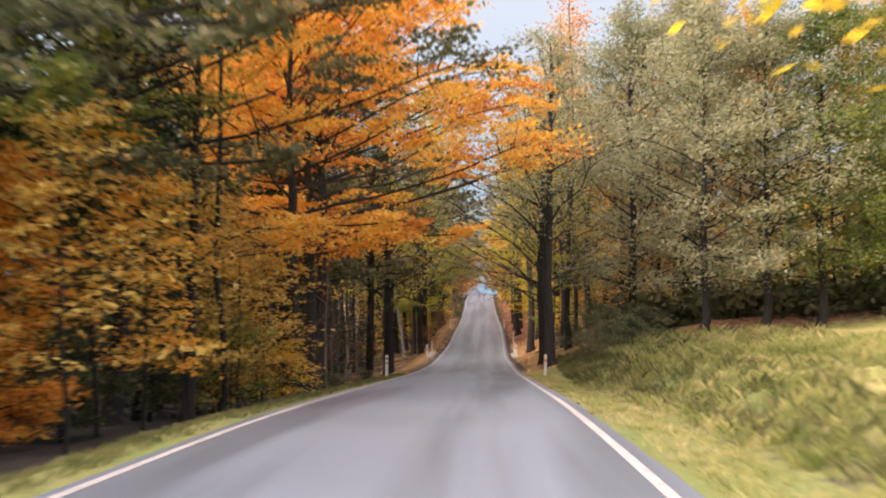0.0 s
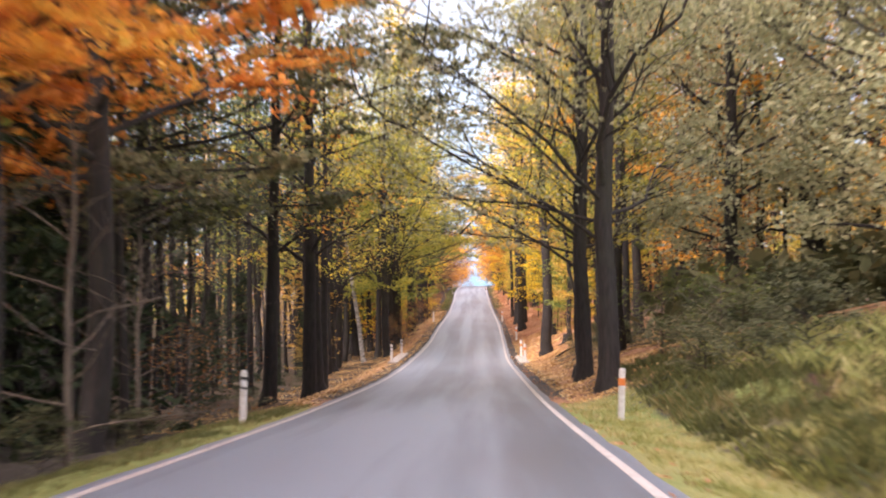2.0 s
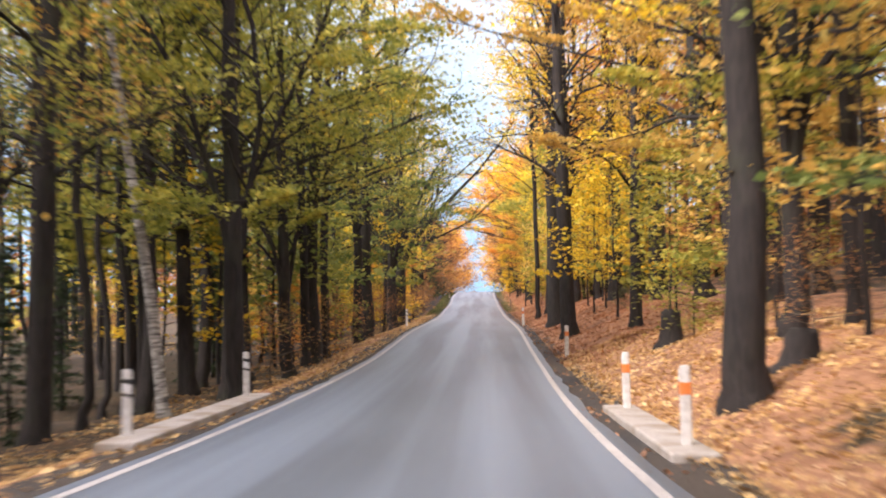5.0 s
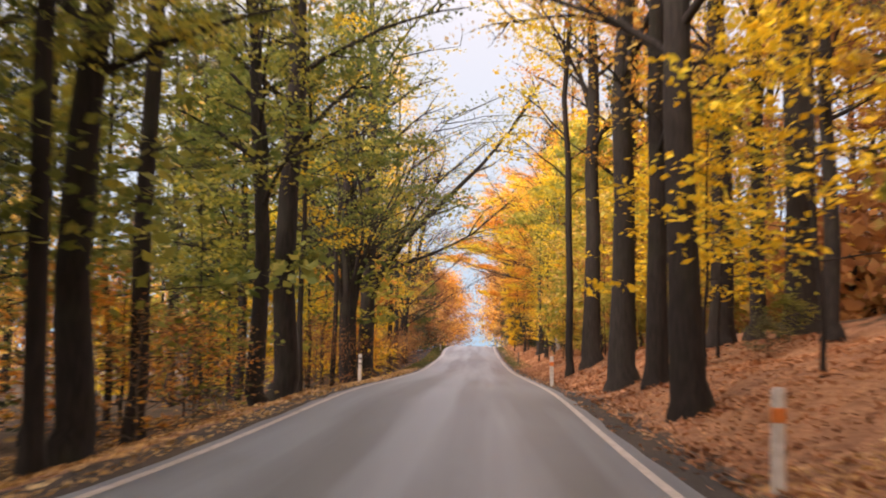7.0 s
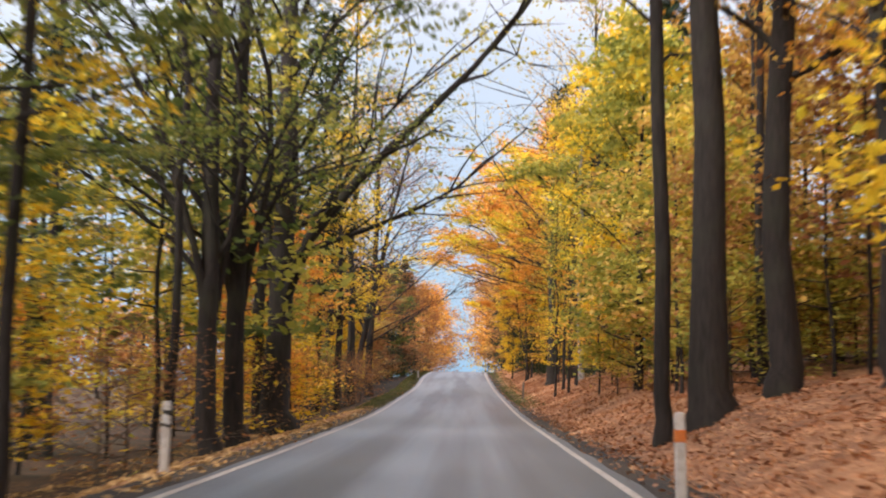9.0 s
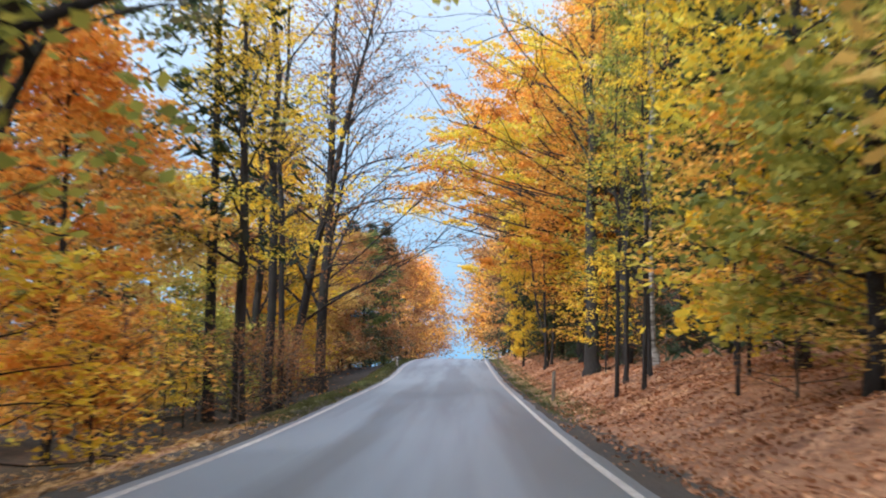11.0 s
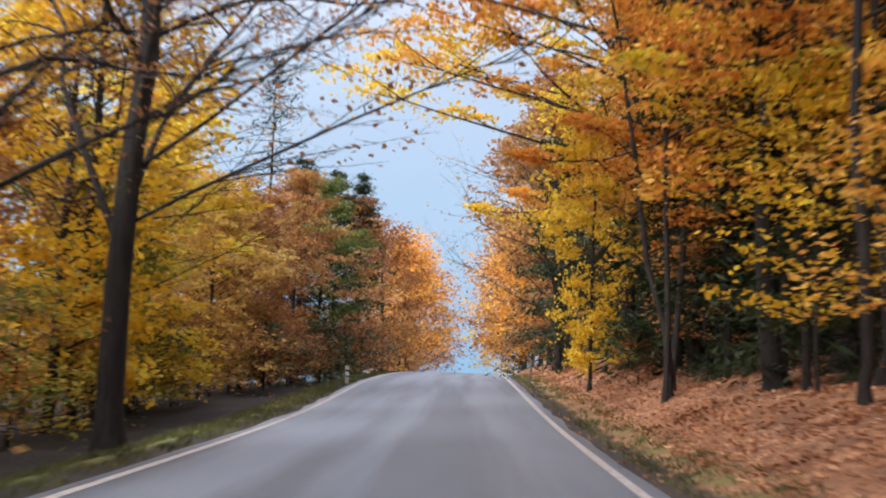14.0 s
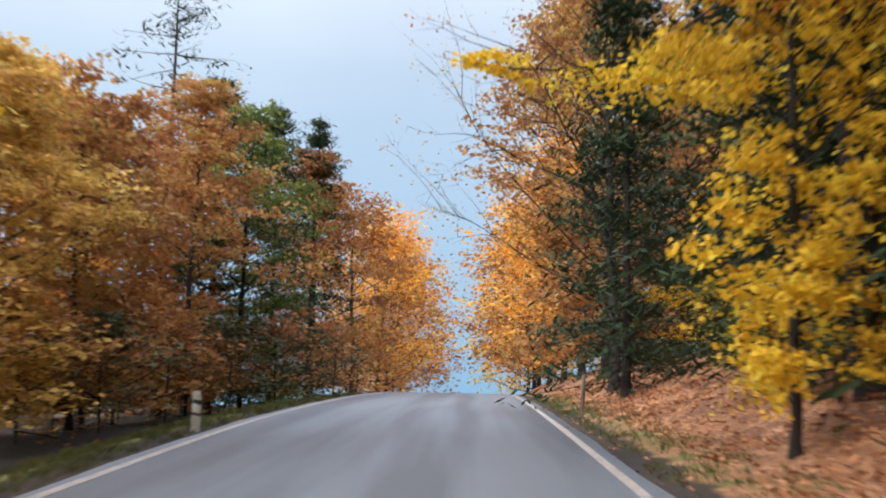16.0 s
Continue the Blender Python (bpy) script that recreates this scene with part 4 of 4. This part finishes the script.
row_of([("sapling", 146.0, -8.0, 1.0, "lime"), ("sapling", 152.0, -8.4, 1.5, "green"), ("sapling", 158.0, -8.6, 1.0, "yellow"), ("sapling", 163.0, -9.6, 1.2, "yellow"), ("sapling", 168.0, -7.8, 1.7, "green"), ("sapling", 138.0, -8.4, 1.8, "green"),
        ("sapling", 172.0, -6.6, 1.8, "lime"), ("sapling", 178.0, -8.4, 1.9, "lime"), ("sapling", 130.0, -9.0, 1.6, "lime"), ("sapling", 124.0, -8.6, 1.5, "green"), ("sapling", 96.0, -8.2, 0.4, "ochre"), ("sapling", 127.5, -7.2, 1.3, "green")], "undergrowth")


row_of([("shrub_b", 88.5, 6.6, 0.45, "olive"), ("shrub_b", 84.5, 7.4, 0.6, "olive"), ("shrub_b", 79.5, 8.6, 0.7, "olive"), ("shrub_b", 91.5, 8.2, 0.5, "olive"), ("shrub_b", 139.5, 8.6, 0.5, "lime"), ("shrub_b", 137.5, 7.6, 0.4, "olive"),
        ("shrub_b", 58.5, -6.4, 0.4, "olive"), ("shrub_b", 69.5, -6.2, 0.4, "olive"), ("shrub_b", 84.0, -6.6, 0.4, "olive"), ("shrub_b", 205.6, 6.9, 0.35, "olive"), ("shrub_b", 202.5, 7.6, 0.3, "olive")], "undergrowth")


row_of([("shrub_b", 57.0, 6.9, 0.5, "olive"), ("shrub_b", 60.0, 6.3, 0.5, "olive"), ("shrub_b", 59.0, 8.4, 0.7, "olive"), ("shrub_b", 62.0, 7.6, 0.7, "olive"), ("shrub_b", 64.5, 7.0, 0.6, "olive"), ("shrub_b", 63.0, 9.4, 0.8, "olive"), ("shrub_b", 66.5, 7.4, 0.6, "olive"), ("shrub_b", 68.5, 6.6, 0.5, "olive"),
        ("shrub_b", 84.0, 5.9, 0.36, "olive"), ("shrub_b", 86.5, 5.5, 0.34, "olive"), ("shrub_b", 85.2, 6.7, 0.45, "olive"), ("shrub_b", 88.0, 7.5, 0.5, "olive"), ("shrub_b", 90.3, 6.0, 0.36, "olive"), ("shrub_b", 82.0, 7.0, 0.5, "olive"), ("shrub_b", 93.5, 7.0, 0.4, "olive")], "undergrowth")


for y, u, size, tint in ((100.5, 8.2, 0.72, LIME), (115.0, 8.2, 0.85, OCHRE)):
    plant("canopy", y, u, 180, size, tint, group="roadside trees", label="spreading beech in yellow-green leaf over the road")
for y, u, size in ((114.0, -8.4, 0.8), (122.0, -8.8, 0.8)):
    plant("canopy", y, u, 0, size, LIME, group="roadside trees", label="spreading beech in yellow-green leaf over the road")
for y, u, size, tint in ((93.0, 7.2, 0.85, LIME), (105.0, 7.2, 0.95, LIME)):
    plant("fan", y, u, 180, size, tint, group="roadside trees")
row_of([("fan", 101.5, -7.4, 0.8, "lime"), ("tall", 139.0, -9.5, 0.7, "green"), ("canopy", 152.0, -8.2, 0.72, "green")], "roadside trees")


# the woods behind
def woods(count, y0, y1, u0, u1, kinds, tints, group="trees in the wood"):
    put = []
    while len(put) < count:
        y, u = rng.uniform(y0, y1), rng.uniform(u0, u1)
        if all((y - a) ** 2 + (u - b) ** 2 > 2.0 for a, b in put):
            put.append((y, u))
            kind = rng.choice(kinds)
            tint = "spruce" if kind.startswith("spruce") else rng.choice(tints)
            plant(kind, y, u, rng.uniform(0, 360), rng.uniform(0.8, 1.2), TINTS[tint], group=group)


woods(26, 0, 70, -36, -12, ("spruce", "spruce_high", "pole", "spruce"), ("green", "lime"))
woods(26, 58, 130, -12, -7, ("bare_pole",), ("green", "green", "orange"))
woods(13, 62, 84, -30, -12, ("spruce", "spruce_high", "spruce"), ("green",))
woods(36, 60, 130, -34, -11.5, ("bare_pole", "bare_pole", "bare_pole", "spruce_thin"), ("ochre", "green", "green"))
woods(64, 84, 142, -26, -8.5, ("bare_pole", "bare_pole", "bare_pole", "spruce_thin"), ("ochre", "lime", "green"))
woods(46, 130, 200, -32, -9, ("pole", "pole_b", "pole", "spruce_high", "sapling", "shrub"), ("lime", "olive", "ochre"))
woods(20, 195, 310, -38, -14, ("pole", "pole_b", "sapling"), ("ochre", "orange", "rust", "lime"))
woods(46, 78, 132, 8, 30, ("bare_pole", "tall", "bare_tall", "sapling", "bare_pole", "sapling"), ("ochre", "lime", "orange", "olive", "rust"))
woods(40, 125, 178, 10, 32, ("pole", "pole_b", "pole", "tall", "sapling", "shrub"), ("ochre", "rust", "lime", "olive"))
woods(30, 178, 310, 12, 32, ("pole", "pole_b", "spruce", "spruce_high"), ("yellow", "orange", "rust"))
woods(26, 224, 292, 7.5, 15, ("shrub", "shrub_b", "spruce"), ("yellow", "green", "rust"), "undergrowth")
woods(34, 186, 296, -14, -9.6, ("shrub", "shrub_b"), ("ochre", "rust", "orange", "lime"), "undergrowth")
woods(26, 161, 186, 6.6, 12, ("sapling", "shrub", "bare_pole", "sapling"), ("ochre", "rust", "lime"), "undergrowth")
woods(12, 74, 92, 10, 24, ("pole_b", "pole", "sapling"), ("orange", "ochre"))
woods(14, -60, -5, -40, -9, ("spruce", "pole_b", "pole"), ("green", "yellow"))


def far_wood(name, seed, y0, y1, u0, u1, top, count, material, label):
    """A belt of dense foliage far behind the trunks."""
    nrg = np.random.default_rng(seed)
    tips = []
    while len(tips) < count:
        y, u = nrg.uniform(y0, y1), nrg.uniform(u0, u1)
        crest = top * (0.75 + 0.35 * noise.noise((y * 0.12, u * 0.1, seed)))
        tips.append((road_x(y) + u, y, ground_z(y, u) + crest * nrg.uniform(0, 1) ** 0.8))
    me = quads(name, sprays_of(nrg, np.array(tips), 9, 1.5, 1.2, 0.75, 0.9), material)
    tagged(new(name, me), label, "woodland", kind="stuff")


far_wood("far_woods", 1, -70, 98, -50, -34, 15, 1500, NEEDLE, "dark spruce wood seen between the trunks")
far_wood("thicket", 10, 88, 124, -32, -25, 11, 620, NEEDLE, "dark spruce thicket between the trunks")
far_wood("far_woods", 7, 98, 135, -54, -36, 8, 420, GREEN, "green thicket seen between the trunks")
far_wood("far_woods", 2, 130, 210, -62, -40, 9, 600, LIME, "yellow-green thicket seen between the trunks")
far_wood("far_woods", 3, 205, 340, -56, -38, 13, 1000, RUST, "autumn wood behind the roadside trees")
far_wood("far_woods", 4, 130, 180, 33, 48, 16, 750, OCHRE, "autumn wood up the bank")
far_wood("thicket", 11, 136, 214, 13.5, 24, 5, 900, RUST, "brown beech thicket up the bank")
far_wood("far_woods", 9, 80, 132, 31, 46, 15, 800, OLIVE, "dull green wood up the bank")
far_wood("far_woods", 5, 178, 340, 40, 58, 14, 1000, NEEDLE, "dark wood up the bank")
far_wood("thicket", 8, 73, 84, 8.5, 44, 2.6, 600, OLIVE, "dull green thicket under the willows")
far_wood("far_woods", 6, 70, 95, 40, 140, 18, 1000, GREEN, "wood's edge behind the meadow")

# ---- loose cover ----
def scatter(name, seed, count, y0, y1, u0, u1, size, material, label, rise=0.02, thin=0.0):
    """Fallen leaves lying on the ground."""
    nrg = np.random.default_rng(seed)
    spots = []
    while len(spots) < count:
        y, u = nrg.uniform(y0, y1), u0 + (u1 - u0) * nrg.random()
        if noise.noise((y * 0.5, u * 0.9, seed)) > nrg.uniform(-0.9, 0.5) + thin:
            spots.append((road_x(y) + u, y, ground_z(y, u) + rise * nrg.random() + 0.01))
    me = quads(name, sprays_of(nrg, np.array(spots), 1, 0.02, 0.02, size, 0.35), material)
    tagged(new(name, me), label, "leaves", kind="stuff")


scatter("fallen_leaves", 51, 34000, 62, 122, 3.4, 9.5, 0.1, TAN, "tan and ochre fallen leaves covering the bank", 0.05)
scatter("fallen_leaves", 55, 42000, 116, 195, 3.4, 9.5, 0.1, FALLEN, "brown and ochre fallen leaves covering the bank", 0.05)
scatter("fallen_leaves", 52, 46000, 185, 262, 3.9, 10, 0.1, FALLEN, "reddish fallen leaves covering the bank", 0.05)
scatter("fallen_leaves", 53, 26000, 62, 190, -8.0, -3.1, 0.1, TAN, "tan fallen leaves along the road's edge", 0.04)
scatter("fallen_leaves", 54, 1500, 20, 250, 2.75, 3.5, 0.1, FALLEN, "scattered leaves at the road's edge", 0.02, 0.3)


def grass(name, seed, count, y0, y1, u0, u1, tall, label, thin=0.0, material=BLADE):
    """Blades in tufts."""
    nrg = np.random.default_rng(seed)
    spots = []
    while len(spots) < count:
        y, u = nrg.uniform(y0, y1), nrg.uniform(u0, u1)
        if noise.noise((y * 0.7, u * 0.7, seed)) > nrg.uniform(-0.8, 0.4) + thin:
            spots.append((road_x(y) + u, y, ground_z(y, u) - 0.02))
    each = 5
    k = len(spots) * each
    foot = np.repeat(np.array(spots), each, axis=0) + nrg.normal(0, 0.05, (k, 3)) * (1, 1, 0)
    ang = nrg.uniform(0, 6.283, k)
    h = (tall * nrg.uniform(0.4, 1.2, k))[:, None]
    side = np.stack([np.cos(ang), np.sin(ang), 0 * ang], 1) * 0.007 * (1 + h * 1.5)
    bow = nrg.normal(0, 0.35, (k, 3)) * h * (1, 1, 0)
    up = np.array([0, 0, 1.0])
    corners = np.stack([foot - side, foot + side, foot + side * 0.8 + bow * 0.5 + up * h * 0.6, foot + bow * 1.3 + up * h], 1)
    tagged(new(name, quads(name, corners, material)), label, "grass", kind="stuff")


grass("verge_grass", 61, 5000, -6, 62, 3.15, 5.0, 0.11, "short green grass on the verge")
grass("verge_grass", 62, 4500, -6, 62, -5.0, -3.15, 0.11, "short green grass on the verge", 0.0, VERGE)
grass("meadow_grass", 63, 12000, 2, 50, 4.8, 13, 0.24, "long pale meadow grass on the bank")
grass("meadow_grass", 64, 2200, 40, 66, 7.0, 20, 0.5, "tall seeding grass along the meadow's rim", 0.3)
grass("meadow_grass", 68, 1300, 4, 60, 5.0, 9.5, 0.38, "rank dull green grass in the ditch", 0.25, VERGE)
grass("meadow_grass", 69, 3200, 45, 68, 4.8, 12, 0.3, "dull olive grass at the wood's edge", 0.0, VERGE)
grass("meadow_grass", 67, 4000, 15, 72, 13, 34, 0.14, "mown yellowish meadow grass")
grass("verge_grass", 65, 2600, 188, 262, 3.2, 4.4, 0.1, "low olive grass beside the road", 0.1, VERGE)
grass("verge_grass", 66, 3200, 186, 262, -4.3, -3.0, 0.12, "low olive grass beside the road", 0.0, VERGE)


# ---- roadside things ----
def bevelled_box(w, d, h, cut=0.01, top=0.0):
    """A box on the ground, with broken edges; top: how far its top slants down to the back."""
    bm = bmesh.new()
    bmesh.ops.create_cube(bm, size=1)
    for v in bm.verts:
        v.co = Vector((v.co.x * w, v.co.y * d, (v.co.z + 0.5) * h - (top if v.co.z > 0 and v.co.y > 0 else 0)))
    if cut:
        bmesh.ops.bevel(bm, geom=bm.edges[:], offset=cut, segments=2, affect="EDGES", profile=0.5)
    return bm


def baked(name, bm, material, m=None, smooth=False):
    if m is not None:
        bm.transform(m)
    me = bpy.data.meshes.new(name)
    bm.to_mesh(me)
    bm.free()
    me.materials.append(material)
    if smooth:
        me.polygons.foreach_set("use_smooth", [True] * len(me.polygons))
    return me


def marker_post(y, u, band, lean, label, sunk=0.0):
    """A plastic delineator: hollow-looking body with a slanted top, a band and a reflector."""
    root = new("marker_post")
    root.empty_display_size = 0.2
    part("body", baked("body", bevelled_box(0.13, 0.10, 1.30, 0.025, 0.05), WHITE, pose(0, 0, -0.25)), root)
    if band == "black":
        part("band", baked("band", bevelled_box(0.136, 0.106, 0.09, 0.02), BLACK, pose(0, 0, 0.83, 0, 14, 0)), root, "black slanted band")
        part("band", baked("band", bevelled_box(0.136, 0.106, 0.05, 0.012), BLACK, pose(0, 0, 0.66, 0, 14, 0)), root, "black slanted band")
        part("reflector", baked("reflector", bevelled_box(0.055, 0.012, 0.10, 0.004), GLINT, pose(0, -0.052, 0.735)), root, "white reflector")
    else:
        band_part = part("band", baked("band", bevelled_box(0.136, 0.106, 0.17, 0.02), AMBER, pose(0, 0, 0.68)), root, "orange band")
        part("reflector", baked("reflector", bevelled_box(0.05, 0.012, 0.12, 0.004), AMBER, pose(0, -0.055, 0.705)), band_part, "orange reflector")
    root.matrix_basis = pose(road_x(y) + u, y, max(ground_z(y, u), road_z(y) - 0.1) - sunk, lean[0], lean[1], 0)
    tagged(root, label, "marker post", "roadside marker posts")


BLACKS = "white plastic roadside post with black slanted bands"
AMBERS = "white plastic roadside post with an orange band"
marker_post(55.8, -3.6, "black", (0, 1.5), BLACKS + " in grass")
marker_post(56.2, 3.9, "amber", (1, 2), AMBERS + " in grass")
marker_post(97.8, -3.75, "black", (0, 0.5), BLACKS + " on the culvert")
marker_post(105.8, -3.75, "black", (0, 0), BLACKS + " on the culvert")
marker_post(95.7, 3.55, "amber", (0, -1), AMBERS + " on the culvert")
marker_post(101.6, 3.55, "amber", (0, -1), AMBERS + " on the culvert")
marker_post(120.8, 3.72, "amber", (0, 0.5), AMBERS + " among fallen leaves")
marker_post(153.2, -3.75, "black", (0, 0.5), BLACKS + " under trees")
marker_post(149.8, 3.2, "amber", (0, -1), AMBERS + " among fallen leaves")
marker_post(236.3, -3.15, "black", (0, 0), BLACKS + " sunk in grass", 0.42)


def stake(y, u, tall, wide, lean, label):
    """A rough round post, split at the top."""
    r = random.Random(int(y))
    verts, faces = [], []
    sides = 9
    for k, h in enumerate((-0.3, 0.0, 0.35 * tall, 0.7 * tall, 0.96 * tall, tall)):
        rad = wide * (1, 1, 0.95, 0.93, 0.92, 0.78)[k]
        verts += [(rad * math.cos(6.283 * s / sides) * r.uniform(0.93, 1.05), rad * math.sin(6.283 * s / sides) * r.uniform(0.93, 1.05), h + (0.04 * math.sin(s) if k == 5 else 0)) for s in range(sides)]
    faces = [(k * sides + s, k * sides + (s + 1) % sides, (k + 1) * sides + (s + 1) % sides, (k + 1) * sides + s) for k in range(5) for s in range(sides)]
    faces.append(tuple(5 * sides + s for s in range(sides)))
    ob = new("wooden_stake", mesh_of("wooden_stake", verts, faces, WOOD))
    ob.matrix_basis = pose(road_x(y) + u, y, ground_z(y, u) - 0.03, lean[0], lean[1], 20)
    tagged(ob, label, "stake", "wooden stakes")


stake(198.1, 3.75, 0.95, 0.065, (2, 1), "dark weathered wooden stake in the grass verge")
stake(243.5, 3.5, 0.95, 0.05, (0, 3), "pale weathered wooden stake in the grass verge")


def headwall(y0, y1, u, label):
    """The concrete cap of a culvert: a bevelled coping on a wall."""
    root = new("culvert_headwall")
    root.empty_display_size = 0.2
    n = y1 - y0
    part("coping", baked("coping", bevelled_box(0.55, n, 0.16, 0.03), CONCRETE, pose(0, 0, -0.12)), root)
    part("wall", baked("wall", bevelled_box(0.35, n - 0.1, 1.0, 0.02), CONCRETE, pose(0.08 if u > 0 else -0.08, 0, -1.13)), root)
    y = (y0 + y1) / 2
    root.matrix_basis = pose(road_x(y) + u, y, road_z(y) + 0.03, math.degrees(math.atan2(road_z(y1) - road_z(y0), n)), 0, 0)
    tagged(root, label, "culvert")


headwall(96.8, 106.6, -3.62, "pale concrete culvert coping strewn with leaves")
headwall(94.8, 102.4, 3.5, "pale concrete culvert coping strewn with leaves")


def stump(y, u, wide, tall, label):
    """A rotten stump with spreading roots."""
    r = random.Random(int(y * 3))
    sides, verts, rings = 18, [], ((-0.2, 1.9), (0.05, 1.55), (0.2, 1.15), (0.6, 0.95), (0.95, 0.9), (1.0, 0.7))
    lobe = [r.uniform(0.7, 1.35) for _ in range(6)]
    for k, (h, q) in enumerate(rings):
        for s in range(sides):
            w = wide * q * (1 + (0.35 if k < 3 else 0.1) * (lobe[s * 6 // sides] - 1) * (1 + math.cos(6 * 6.283 * s / sides)))
            verts.append((w * math.cos(6.283 * s / sides), w * math.sin(6.283 * s / sides), h * tall + (r.uniform(-0.12, 0.12) * tall if k > 3 else 0)))
    faces = [(k * sides + s, k * sides + (s + 1) % sides, (k + 1) * sides + (s + 1) % sides, (k + 1) * sides + s) for k in range(5) for s in range(sides)]
    faces.append(tuple(5 * sides + s for s in range(sides)))
    ob = new("tree_stump", mesh_of("tree_stump", verts, faces, BARK, True))
    ob.matrix_basis = pose(road_x(y) + u, y, ground_z(y, u) - 0.05, 0, 0, r.uniform(0, 360))
    tagged(ob, label, "stump", "tree stumps")


stump(221.5, 7.6, 0.28, 0.45, "dark rotten tree stump on the leafy bank")
stump(100.5, 6.2, 0.3, 0.6, "dark mossy tree stump on the bank")
stump(113.0, 6.0, 0.28, 0.9, "dark broken tree stump on the bank")


def fallen_branch(y, u, long, turn, label):
    r = random.Random(int(y * 7))
    verts, faces = [], []
    pts = grow(r, (0, 0, 0.06), (1, 0, 0.02), long, 0.05, 8, 0.1, 0, verts, faces, 7)
    for k in (3, 5, 6):
        grow(r, pts[k], (0.6, r.choice((-1, 1)) * 0.7, 0.25), long * 0.3, 0.02, 4, 0.15, 0, verts, faces, 5)
    ob = new("fallen_branch", mesh_of("fallen_branch", verts, faces, BARK, True))
    tilt = math.degrees(math.atan2(ground_z(y, u + 1) - ground_z(y, u), 1))
    ob.matrix_basis = pose(road_x(y) + u, y, ground_z(y, u), 0, -tilt * math.cos(radians(turn)), turn)
    tagged(ob, label, "branch", "fallen branches")


fallen_branch(92.0, 5.0, 2.4, 25, "dead branch lying on the leafy bank")
fallen_branch(104.0, 6.0, 3.0, 10, "dead branch lying on the leafy bank")
fallen_branch(205.0, 6.4, 1.3, 100, "dead branch lying among fallen leaves")
fallen_branch(228.0, 6.0, 2.2, 40, "dead branch lying among fallen leaves")
